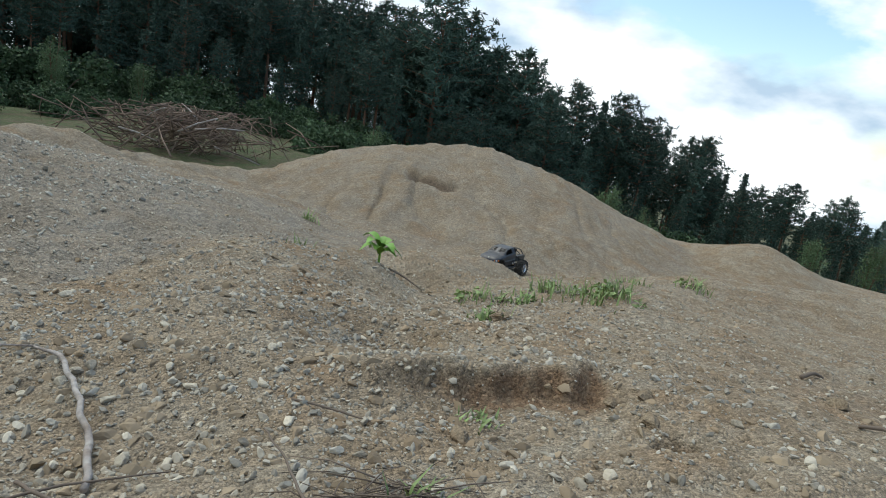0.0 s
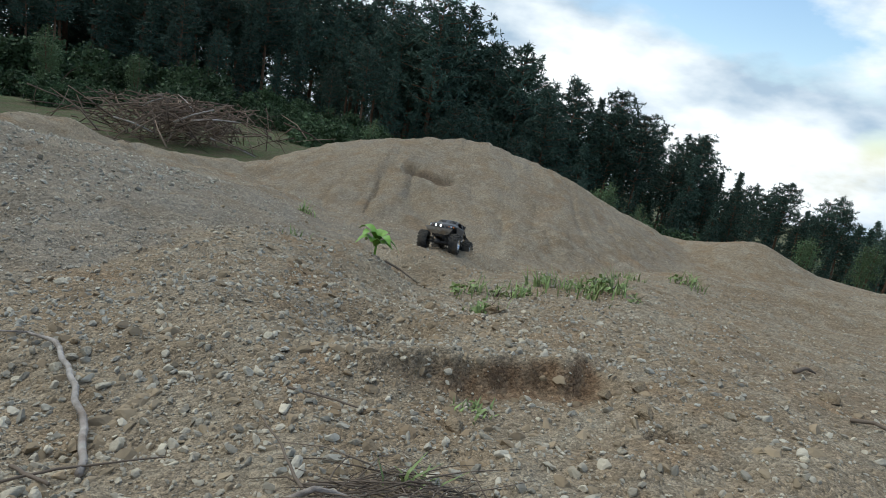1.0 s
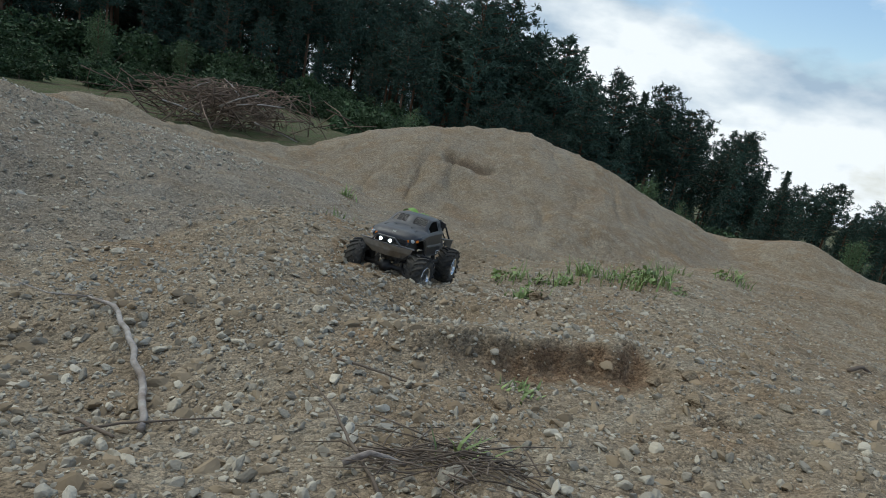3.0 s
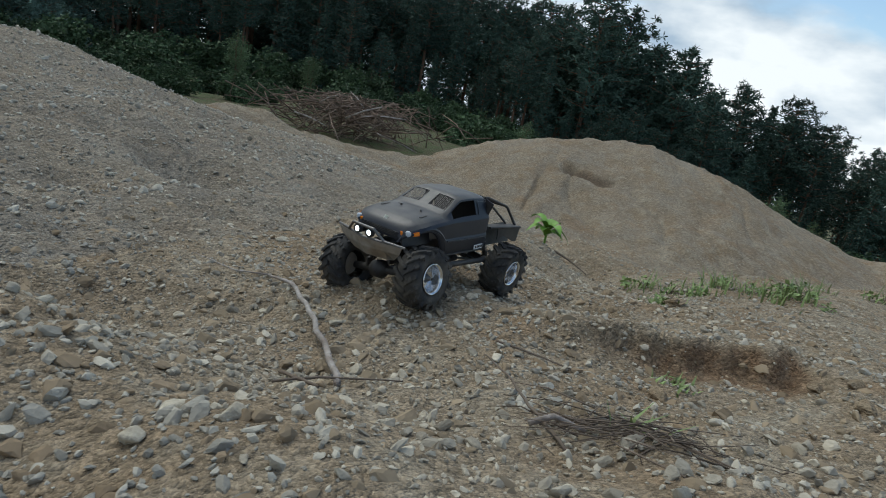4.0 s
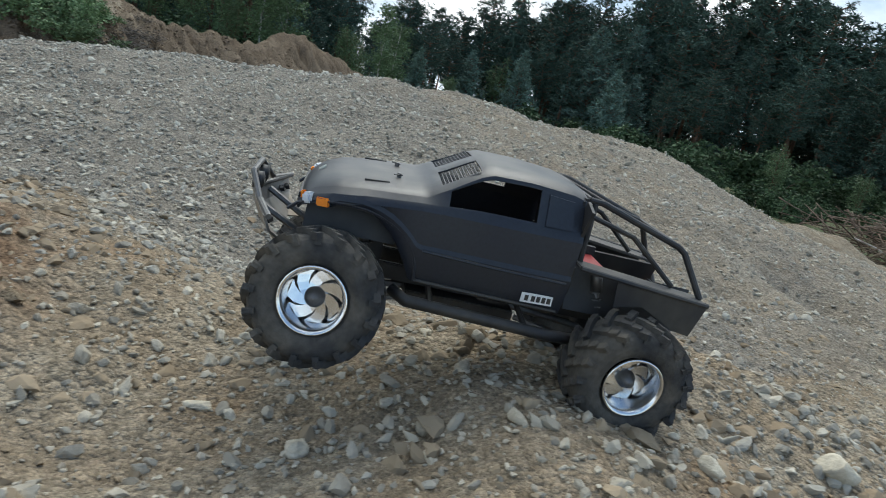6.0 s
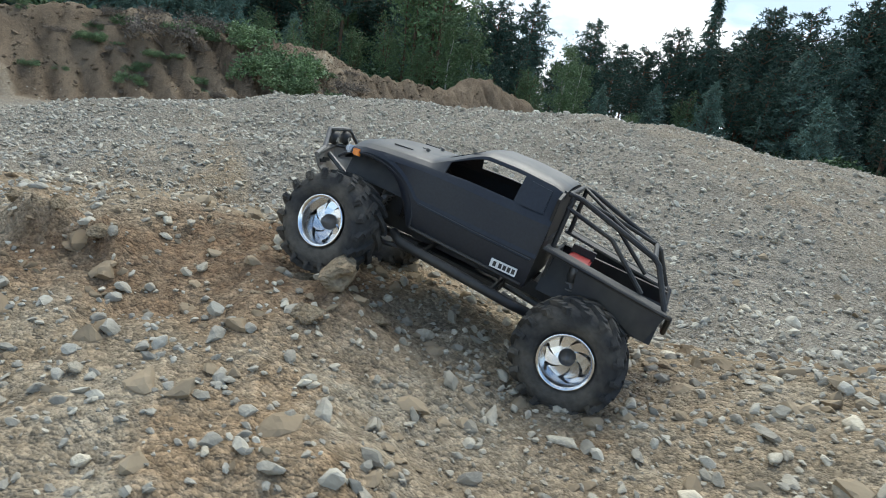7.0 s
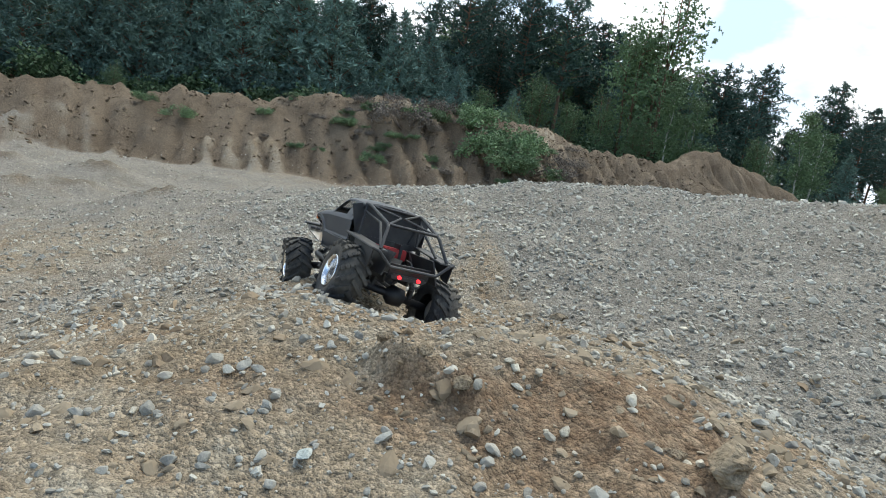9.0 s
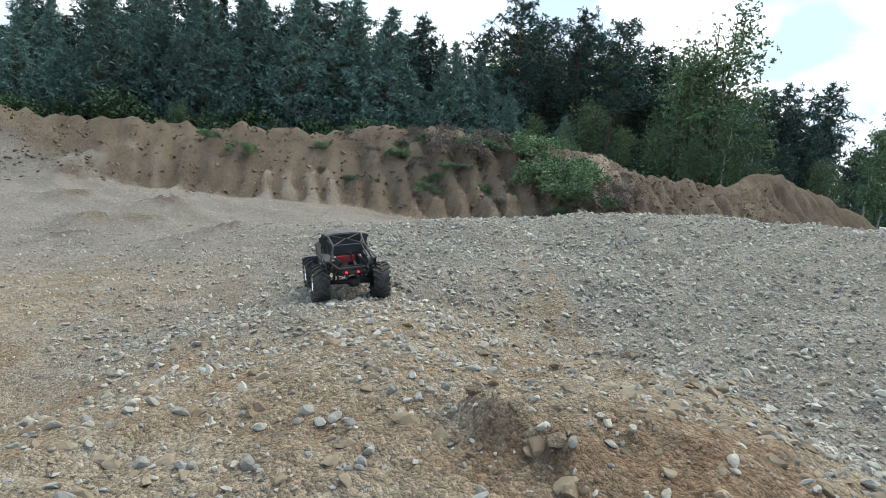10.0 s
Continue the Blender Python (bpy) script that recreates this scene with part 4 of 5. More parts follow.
def lay_stones():
    r = random.Random(21)
    # stones that stand out along the way
    for k, (x, y, s) in enumerate(((-0.18, 1.11, 0.035), (-0.50, 0.91, 0.036), (-0.42, 0.357, 0.042), (-0.404, 0.285, 0.032), (-1.10, -0.46, 0.030), (-1.33, -0.04, 0.04), (-1.26, 0.0, 0.045), (-1.17, -0.71, 0.022), (-1.84, -0.72, 0.03),
                                   (-2.28, -0.22, 0.035), (-1.87, -1.68, 0.035), (-1.28, -0.77, 0.02), (-1.72, -0.19, 0.04), (-0.632, 0.245, 0.062), (-0.39, 0.756, 0.036), (-0.396, 0.557, 0.03), (-0.33, 0.76, 0.03), (-0.58, 0.80, 0.032),
                                   (-0.735, -0.13, 0.03), (-0.785, -0.19, 0.034), (-0.748, -0.205, 0.03), (-0.593, -0.015, 0.028), (-0.553, 0.092, 0.026), (-1.22, -1.456, 0.026), (-1.148, -1.173, 0.02), (-0.97, -0.092, 0.024), (-1.68, 0.51, 0.05),
                                   (-1.83, -0.36, 0.04), (-1.6, -0.4, 0.035), (-1.76, -1.77, 0.045), (-1.64, -1.22, 0.03), (-1.75, -1.07, 0.03))):
        lay(STONES[k % 8], x, y, s * 0.88, r.uniform(0, 360), 0.38)
    for x, y, s in ((-0.572, 0.200, 0.045), (-1.01, -0.883, 0.042), (-1.004, -0.925, 0.034), (-1.10, -0.97, 0.028), (-1.6, -1.46, 0.03)):
        lay(SLATES[int(abs(x) * 100) % 2], x, y, s, r.uniform(0, 360), 0.1, name="flat_stone")
    for x, y, s in ((-0.724, 0.617, 0.045), (-1.10, -0.57, 0.065), (0.40, 1.02, 0.06), (0.07, 0.93, 0.06), (-1.275, -0.925, 0.03), (-1.245, -0.875, 0.036), (-1.21, -0.825, 0.04), (-1.16, -0.60, 0.04), (-1.05, -0.60, 0.045), (-1.08, -0.52, 0.035),
                    (-2.35, -0.56, 0.06), (0.42, 1.12, 0.05), (0.2, 1.9, 0.07), (0.0, 1.85, 0.06), (0.36, 1.12, 0.045), (0.9, 1.3, 0.06), (1.1, 1.25, 0.07), (-0.84, 1.51, 0.04)):
        lay(CLODS[int(abs(x) * 100) % 3], x, y, s, r.uniform(0, 360), 0.3, 0.8, name="clod")
    for k in range(262):
        t = r.random()
        x = float(np.interp(t, (0, 0.2, 0.45, 0.7, 1), (-0.1, -0.2, -0.5, -1.0, -1.9))) + r.gauss(0, 0.5)
        y = float(np.interp(t, (0, 0.2, 0.45, 0.7, 1), (1.8, 1.2, 0.5, -0.3, -1.2))) + r.gauss(0, 0.5)
        if min((x - row[1]) ** 2 + (y - row[2]) ** 2 for row in EYE_ROWS) < 0.12 ** 2:
            continue
        lay(r.choice(STONES), x, y, 0.013 + 0.022 * r.random() ** 2, r.uniform(0, 360), r.uniform(0.2, 0.55))


def branch(name, label, points, radii, mat, twigs=(), cat="branch"):
    """A dead branch lying on the ground: points as x, y and height over the ground."""
    root = new(name)
    pts = [(x, y, hz(x, y) + h) for x, y, h in points]
    fine, rad = [], []
    for k in range(len(pts) - 1):
        for j in range(4):
            p = Vector(pts[k]).lerp(Vector(pts[k + 1]), j / 4)
            wob = 0.012 * (Vector(pts[k + 1]) - Vector(pts[k])).length
            fine.append(p + Vector((random.gauss(0, wob), random.gauss(0, wob), abs(random.gauss(0, wob * 0.5)))) * (j > 0))
            rad.append(radii[k] + (radii[k + 1] - radii[k]) * j / 4)
    fine.append(Vector(pts[-1]))
    rad.append(radii[-1])
    main = new("main_stem", mesh_from(name, *tube_geo(fine, rad, 8), mat, True))
    main.parent = root
    for tw in twigs:
        q = [(x, y, hz(x, y) + h) for x, y, h in tw]
        o = new("side_twig", mesh_from("twig", *tube_geo(q, [0.0022 - 0.0015 * i / (len(q) - 1) for i in range(len(q))], 6), mat, True))
        o.parent = root
    return tagged(root, label, cat)


def twig_heap(name, label, x0, y0, sx, sy, count, length, radius, seed, mat, high):
    r = random.Random(seed)
    root = new(name)
    geo, big = [], []
    for k in range(count):
        x, y, a, ln = x0 + r.gauss(0, sx), y0 + r.gauss(0, sy), r.uniform(0, 3.14), length * r.uniform(0.4, 1.3)
        dx, dy = math.cos(a) * ln / 2, math.sin(a) * ln / 2
        h0, h1 = r.uniform(0.0, high), r.uniform(0.0, high)
        pts = [(x - dx, y - dy, hz(x - dx, y - dy) + h0), (x + r.gauss(0, ln * 0.06), y + r.gauss(0, ln * 0.06), hz(x, y) + (h0 + h1) / 2 + ln * 0.03), (x + dx, y + dy, hz(x + dx, y + dy) + h1)]
        rr = radius * r.uniform(0.4, 1.3)
        geo.append(tube_geo(pts, [rr, rr * 0.8, rr * 0.4], 5))
    ob = new("twigs", mesh_from(name, *join_geo(geo), mat, True))
    ob.parent = root
    return tagged(root, label, "brushwood", kind="stuff")


def broad_weed(x, y, high, seed):
    """A weed with a short stem and long pointed leaves that arch outwards."""
    r = random.Random(seed)
    root = new("weed")
    z = hz(x, y)
    stem = new("stem", mesh_from("stem", *tube_geo([(0, 0, -0.03), (0.003, 0, high * 0.45), (0.0, 0.004, high * 0.75)], [0.006, 0.005, 0.003], 7), WEED, True))
    stem.parent = root
    for k in range(11):
        a, up = 2.4 * k + r.uniform(-0.3, 0.3), r.uniform(0.3, 1.0)
        ln, wd = high * r.uniform(0.6, 0.95), high * 0.17
        vs, fs = [], []
        for j in range(6):
            u = j / 5
            out, zz = ln * (u * 0.85) * (1.0 - 0.3 * up), high * (0.45 + 0.03 * k % 0.3) + ln * (up * u * 1.1 - 0.75 * u * u)
            w = wd * math.sin(3.1416 * min(0.98, 0.08 + 0.9 * u)) ** 0.8
            cx, cy = math.cos(a) * out, math.sin(a) * out
            vs += [(cx - math.sin(a) * w, cy + math.cos(a) * w, zz + w * 0.35), (cx, cy, zz), (cx + math.sin(a) * w, cy - math.cos(a) * w, zz + w * 0.35)]
            if j:
                o = (j - 1) * 3
                fs += [(o, o + 1, o + 4, o + 3), (o + 1, o + 2, o + 5, o + 4)]
        lf = new("leaf", mesh_from("leaf", vs, fs, WEED, True))
        lf.parent = root
    root.matrix_basis = pose(x, y, z - 0.03)
    return tagged(root, "bright green weed with long pointed leaves on bare soil", "plant")


def grass_tuft(x, y, high, wide, blades, seed, mat=None, label="thin green grass tuft growing in gravel"):
    r = random.Random(seed)
    root = new("grass_tuft")
    vs, fs = [], []
    for k in range(blades):
        bx, by = r.gauss(0, wide * 0.4), r.gauss(0, wide * 0.4)
        a, ln, w = r.uniform(0, 6.28), high * r.uniform(0.5, 1.2), 0.0022 * r.uniform(0.7, 1.5) * (1 + high * 2)
        lean = r.uniform(0.2, 0.9)
        z0 = hz(x + bx, y + by) - hz(x, y)
        px, py = -math.sin(a) * w, math.cos(a) * w
        o = len(vs)
        for u, ww in ((0, 1.0), (0.5, 0.9), (1.0, 0.1)):
            cx, cy, cz = bx + math.cos(a) * ln * lean * u * u, by + math.sin(a) * ln * lean * u * u, z0 - 0.005 + ln * u * (1 - 0.35 * lean * u)
            vs += [(cx + px * ww, cy + py * ww, cz), (cx - px * ww, cy - py * ww, cz)]
        fs += [(o, o + 1, o + 3, o + 2), (o + 2, o + 3, o + 5, o + 4)]
    b = new("blades", mesh_from("blades", vs, fs, mat or GRASS))
    b.parent = root
    root.matrix_basis = pose(x, y, hz(x, y))
    return tagged(root, label, "grass", "grass tufts")


lay_stones()
broad_weed(-0.27, 2.55, 0.15, 3)
for k, (x, y, h, w, n) in enumerate(((0.13, 2.45, 0.07, 0.10, 26), (0.20, 2.35, 0.08, 0.12, 26), (0.17, 1.95, 0.05, 0.09, 40), (0.32, 2.3, 0.07, 0.10, 34), (0.48, 2.45, 0.08, 0.10, 30), (0.62, 2.35, 0.08, 0.13, 44), (0.70, 2.4, 0.11, 0.11, 40), (0.56, 2.3, 0.06, 0.12, 30),
                                     (1.35, 3.3, 0.09, 0.12, 36), (0.105, 1.0, 0.03, 0.06, 26), (0.42, 2.5, 0.10, 0.07, 18), (-0.86, 3.9, 0.10, 0.08, 18), (-0.64, 2.77, 0.06, 0.07, 14), (0.02, 0.66, 0.05, 0.04, 12), (0.9, 2.9, 0.06, 0.12, 26))):
    grass_tuft(x, y, h, w, n, 300 + k)
branch("bare_branch", "pale bleached bare branch lying on stones", ((-0.72, 1.06, 0.010), (-0.645, 1.02, 0.014), (-0.55, 0.91, 0.016), (-0.45, 0.78, 0.016), (-0.375, 0.64, 0.008)), (0.002, 0.0045, 0.0048, 0.0055, 0.0048), DEADWOOD,
       (((-0.72, 1.06, 0.01), (-0.80, 1.06, 0.02), (-0.91, 1.07, 0.03)),))
branch("dry_twig", "thin dark dry twig lying on gravel", ((-0.45, 0.60, 0.008), (-0.40, 0.64, 0.014), (-0.30, 0.70, 0.008)), (0.002, 0.0018, 0.001), TWIG, (), "twig")
branch("dry_twig", "dark forked dry twig beside a pale branch", ((-0.47, 0.66, 0.006), (-0.42, 0.62, 0.012), (-0.385, 0.60, 0.010)), (0.0025, 0.0025, 0.002), TWIG, (), "twig")
branch("dry_twig", "thin dark dry twig lying across gravel", ((-0.21, 0.94, 0.006), (-0.14, 0.93, 0.014), (-0.075, 0.915, 0.005)), (0.0022, 0.002, 0.0015), TWIG, (), "twig")
branch("dry_twig", "thin dark dry twig rising out of gravel", ((-0.07, 0.53, 0.004), (-0.12, 0.62, 0.02), (-0.16, 0.69, 0.04), (-0.20, 0.75, 0.05)), (0.0022, 0.002, 0.0015, 0.001), TWIG, (), "twig")
branch("dry_twig", "grey dry stick on gravel", ((-0.115, 0.566, 0.012), (-0.09, 0.58, 0.018), (-0.052, 0.598, 0.012)), (0.004, 0.0035, 0.003), DEADWOOD, (), "twig")
branch("dry_twig", "short dark twig by a weed", ((-0.22, 2.52, 0.01), (-0.15, 2.50, 0.03), (-0.07, 2.46, 0.01)), (0.005, 0.004, 0.002), TWIG, (), "twig")
branch("dry_twig", "dark twig on brown soil", ((0.97, 1.57, 0.008), (1.02, 1.60, 0.014), (1.07, 1.64, 0.006)), (0.006, 0.005, 0.003), TWIG, (), "twig")
branch("dry_twig", "dark twig half sunk in soil", ((0.81, 1.10, 0.004), (0.84, 1.08, 0.012), (0.87, 1.02, 0.004)), (0.004, 0.004, 0.003), TWIG, (), "twig")
twig_heap("brushwood_heap", "loose heap of fine dry twigs on soil", 0.0, 0.64, 0.06, 0.045, 110, 0.12, 0.0010, 7, TWIG, 0.022)
twig_heap("brushwood_heap", "big heap of brown cut branches behind the gravel", -3.75, 8.6, 0.55, 0.5, 520, 0.62, 0.009, 8, BRUSHWOOD, 0.62)
for k, (x, y, z, dx, dy, dz, rr) in enumerate(((-3.45, 7.7, 0.34, 0.42, 0.15, 0.22, 0.013), (-3.2, 7.6, 0.40, 0.5, 0.3, 0.05, 0.011), (-3.9, 7.8, 0.46, 0.3, -0.1, 0.16, 0.010), (-2.95, 7.6, 0.24, 0.5, 0.2, -0.16, 0.013), (-4.2, 7.7, 0.30, 0.5, 0.0, -0.10, 0.012), (-3.3, 7.9, 0.5, -0.3, 0.2, 0.16, 0.009))):
    base = Vector((x, y, hz(x, y) + z))
    ob = new("cut_branch", mesh_from("cut_branch", *tube_geo([base, base + Vector((dx, dy, dz)) * 0.5 + Vector((0, 0, 0.02)), base + Vector((dx, dy, dz))], [rr, rr * 0.85, rr * 0.6], 7), DEADWOOD, True))
    tagged(ob, "pale bare cut branch on the brushwood heap", "branch", "cut branches")


def bank_plants():
    r = random.Random(31)
    green = tagged(bush("bank_shrub", 91, LEAF, 1500, 0.045, 0.42), "low green bush growing on the earth bank", "shrub", "bank plants")
    heath = tagged(bush("heather_bush", 92, HEATHER, 900, 0.04, 0.35), "purplish brown heather bush on the earth bank", "shrub", "bank plants")
    green.matrix_basis = pose(-10.9, -0.75, hz(-10.9, -0.75) - 0.05)
    heath.matrix_basis = pose(-11.2, -2.3, hz(-11.2, -2.3) - 0.03)
    for ob, x, y, s in ((green, -11.3, -0.4, 0.9), (green, -10.6, -0.3, 0.8), (green, -11.6, -1.2, 0.9), (green, -11.5, -2.0, 0.5), (heath, -10.7, 0.1, 0.7), (heath, -11.2, 0.5, 0.6), (heath, -11.9, -1.8, 0.6), (green, -11.0, -3.3, 0.35), (green, -10.9, -4.6, 0.3),
                        (green, -10.4, -2.6, 0.35), (green, -10.2, -5.6, 0.4), (heath, -10.9, -2.9, 0.3), (green, -10.2, -6.2, 0.3), (heath, -11.8, -3.2, 0.4), (green, -11.6, -2.9, 0.3), (green, -11.2, 1.3, 0.4), (heath, -11.9, -2.6, 0.4), (green, -10.5, -1.7, 0.3)):
        x += r.gauss(0, 0.05)
        copy_thing(ob, pose(x, y, hz(x, y) - 0.03, 0, 0, r.uniform(0, 360)) @ Matrix.Diagonal((s, s, s * 0.8, 1)))


    for k in range(52):
        x, y = -10.2 - r.random() * 1.5, r.uniform(-4.6, 0.6)
        s = r.uniform(0.12, 0.3)
        copy_thing(heath if r.random() < 0.5 else green, pose(x, y, hz(x, y) - 0.02, 0, 0, r.uniform(0, 360)) @ Matrix.Diagonal((s, s, s * 0.7, 1)))


bank_plants()


def ground_weeds():
    """Low leafy weeds that stand in the gravel."""
    r = random.Random(41)
    stock = tagged(bush("low_weed", 95, GRASS, 8, 0.22, 0.9), "low light green weed in gravel", "plant", "low weeds")
    spots = ((0.16, 2.42, 0.13), (0.24, 2.34, 0.12), (0.18, 1.97, 0.11), (0.30, 2.28, 0.11), (0.52, 2.42, 0.11), (0.63, 2.34, 0.14), (0.70, 2.40, 0.16), (1.35, 3.3, 0.14), (0.76, 2.3, 0.1), (0.11, 1.0, 0.05), (0.43, 2.5, 0.12), (-0.86, 3.9, 0.1))
    for x, y, s in spots[1:]:
        copy_thing(stock, pose(x, y, hz(x, y) - 0.004, 0, 0, r.uniform(0, 360)) @ Matrix.Diagonal((s, s, s * r.uniform(0.5, 0.9), 1)))
    x, y, s = spots[0]
    stock.matrix_basis = pose(x, y, hz(x, y) - 0.004) @ Matrix.Diagonal((s, s, s * 0.7, 1))


ground_weeds()

# ---- radio-controlled pickup: x forward, y to its left, z up from the height of the wheel hubs ----
WHEELBASE, TRACK, TYRE_R, TYRE_W = 0.304, 0.196, 0.060, 0.054


def part(name, bm, mat, parent, label="", smooth=False, at=None, bevel=0.0):
    """One mesh object under a thing or under a part."""
    if bevel:
        bmesh.ops.bevel(bm, geom=[e for e in bm.edges if e.is_manifold and e.calc_face_angle(0) > 0.5], offset=bevel, segments=2, affect="EDGES", clamp_overlap=True)
    me = bpy.data.meshes.new(name)
    if smooth:
        for f in bm.faces:
            f.smooth = True
    bm.to_mesh(me)
    bm.free()
    me.materials.append(mat)
    ob = new(name, me)
    ob.parent = parent
    if at is not None:
        ob.matrix_basis = at
    return tagged(ob, label)


def bm_box(boxes):
    """A bmesh of boxes: centre, size and an optional turn in degrees."""
    bm = bmesh.new()
    for b in boxes:
        c, s, rr = b[0], b[1], (b[2] if len(b) > 2 else (0, 0, 0))
        bmesh.ops.create_cube(bm, size=1, matrix=pose(*c, *rr) @ Matrix.Diagonal((*s, 1)))
    return bm


def bm_tubes(lines, sides=8):
    """Bent tubes: each a list of points and a radius."""
    bm = bmesh.new()
    for pts, rr in lines:
        vs, fs = tube_geo(pts, [rr] * len(pts), sides)
        made = [bm.verts.new(v) for v in vs]
        for f in fs:
            bm.faces.new([made[i] for i in f])
    return bm


def bm_lathe(profile, sides=40):
    """A body turned about the y axis: profile as (y, radius)."""
    bm = bmesh.new()
    rings = []
    for yy, rr in profile:
        rings.append([bm.verts.new((rr * math.cos(6.28318 * k / sides), yy, rr * math.sin(6.28318 * k / sides))) for k in range(sides)])
    for a, b in zip(rings, rings[1:]):
        for k in range(sides):
            k2 = (k + 1) % sides
            bm.faces.new((a[k], a[k2], b[k2], b[k]))
    return bm


def wheel_parts(parent):
    """Tyre with chevron lugs and a chrome dished rim with swept spokes; outside is +y."""
    w = TYRE_W / 2
    bm = bm_lathe([(-w * 0.72, 0.029), (-w * 0.95, 0.034), (-w, 0.043), (-w * 0.93, 0.051), (-w * 0.7, 0.0555), (0, 0.0568), (w * 0.7, 0.0555), (w * 0.93, 0.051), (w, 0.043), (w * 0.95, 0.034), (w * 0.72, 0.029), (w * 0.55, 0.027)], 44)
    for f in bm.faces:
        f.smooth = True
    lugs = 17
    for k in range(lugs * 2):
        side = 1 if k % 2 else -1
        a0 = 6.28318 * (k // 2 + (0.5 if side > 0 else 0.0)) / lugs
        for j in range(4):
            u = j / 3
            yy, rr, aa = side * w * (0.10 + 0.80 * u), 0.0583 - 0.0035 * u ** 3, a0 + 0.26 * u
            m = Matrix.Rotation(-aa, 4, "Y") @ Matrix.Translation((rr, yy, 0)) @ Matrix.Rotation(side * 0.75, 4, "X")
            bmesh.ops.create_cube(bm, size=1, matrix=m @ Matrix.Diagonal((0.0062, w * 0.36, 0.0062, 1)))
        m = Matrix.Rotation(-(a0 + 0.30), 4, "Y") @ Matrix.Translation((0.0525, side * w * 0.95, 0))
        bmesh.ops.create_cube(bm, size=1, matrix=m @ Matrix.Diagonal((0.009, 0.006, 0.0055, 1)))
    part("tyre", bm, RUBBER, parent, "black chevron-lugged tyre, dusty")
    rim = bm_lathe([(w * 0.70, 0.0265), (w * 0.84, 0.0300), (w * 0.94, 0.0302), (w * 0.97, 0.0285), (w * 0.80, 0.0262), (w * 0.55, 0.0248), (w * 0.20, 0.0240), (-w * 0.05, 0.0225), (-w * 0.10, 0.020)], 48)
    for f in rim.faces:
        f.smooth = True
    part("rim", rim, CHROME, parent, "polished chrome rim lip and barrel")
    for k in range(7):
        bm = bmesh.new()
        pts = []
        for u in (0.0, 0.35, 0.7, 1.0):
            rr, a = 0.0075 + 0.0155 * u, 0.75 * u
            half = 0.0042 + 0.0038 * u
            t = Vector((math.cos(a), 0, math.sin(a)))
            s = Vector((-math.sin(a), 0, math.cos(a)))
            yy = w * (0.16 - 0.06 * u)
            pts.append([bm.verts.new(t * rr + s * half + Vector((0, yy, 0))), bm.verts.new(t * rr - s * half + Vector((0, yy + 0.0018, 0))), bm.verts.new(t * rr - s * half + Vector((0, yy - 0.004, 0))), bm.verts.new(t * rr + s * half + Vector((0, yy - 0.004, 0)))])
        for a, b in zip(pts, pts[1:]):
            for i in range(4):
                bm.faces.new((a[i], a[(i + 1) % 4], b[(i + 1) % 4], b[i]))
        bm.faces.new(pts[0])
        bm.faces.new(pts[-1][::-1])
        part("spoke", bm, CHROME, parent, at=Matrix.Rotation(6.28318 * k / 7, 4, "Y"))
    part("backing", bm_lathe([(-w * 0.12, 0.0235), (-w * 0.14, 0.0005)], 24), ALU, parent)
    part("hub", bm_lathe([(w * 0.05, 0.0095), (w * 0.34, 0.0088), (w * 0.40, 0.0065), (w * 0.62, 0.0048), (w * 0.66, 0.0005)], 18), STEEL, parent, "dark hub and wheel nut", True)


# side profile of the body shell along x: top line, shoulder, half widths
def prof(x, table):
    xs = [p[0] for p in table]
    return float(np.interp(x, xs, [p[1] for p in table]))


TOP = [(-0.074, 0.1545), (-0.060, 0.1580), (-0.020, 0.1600), (0.018, 0.1585), (0.030, 0.1530), (0.052, 0.1385), (0.074, 0.1255), (0.090, 0.1240), (0.125, 0.1205), (0.150, 0.1160), (0.166, 0.1095), (0.175, 0.1010), (0.179, 0.0930)]
SHOULDER = [(-0.074, 0.1200), (0.05, 0.1180), (0.075, 0.1170), (0.125, 0.1120), (0.150, 0.1075), (0.166, 0.1010), (0.175, 0.0950), (0.179, 0.0890)]
HALF = [(-0.074, 0.0795), (-0.05, 0.0805), (0.07, 0.0805), (0.10, 0.0815), (0.14, 0.0810), (0.160, 0.0745), (0.172, 0.0650), (0.179, 0.0560)]
ROOF_HALF = [(-0.074, 0.0600), (0.0, 0.0610), (0.022, 0.0610), (0.074, 0.0700), (0.10, 0.0705), (0.14, 0.0680), (0.160, 0.0610), (0.172, 0.0530), (0.179, 0.0450)]


def sill(x):
    """Lower edge of the body: the sill, and the wheel arch cut into the wing."""
    if x < 0.070:
        return 0.040 + 0.002 * (x + 0.074) / 0.14
    arch = 0.1005 - 0.062 * abs((x - 0.1330) / 0.064) ** 2.3
    tip = prof(x, SHOULDER) - 0.0075 if x > 0.15 else 9
    return max(0.042, min(arch if x < 0.15 else 0.094, tip))


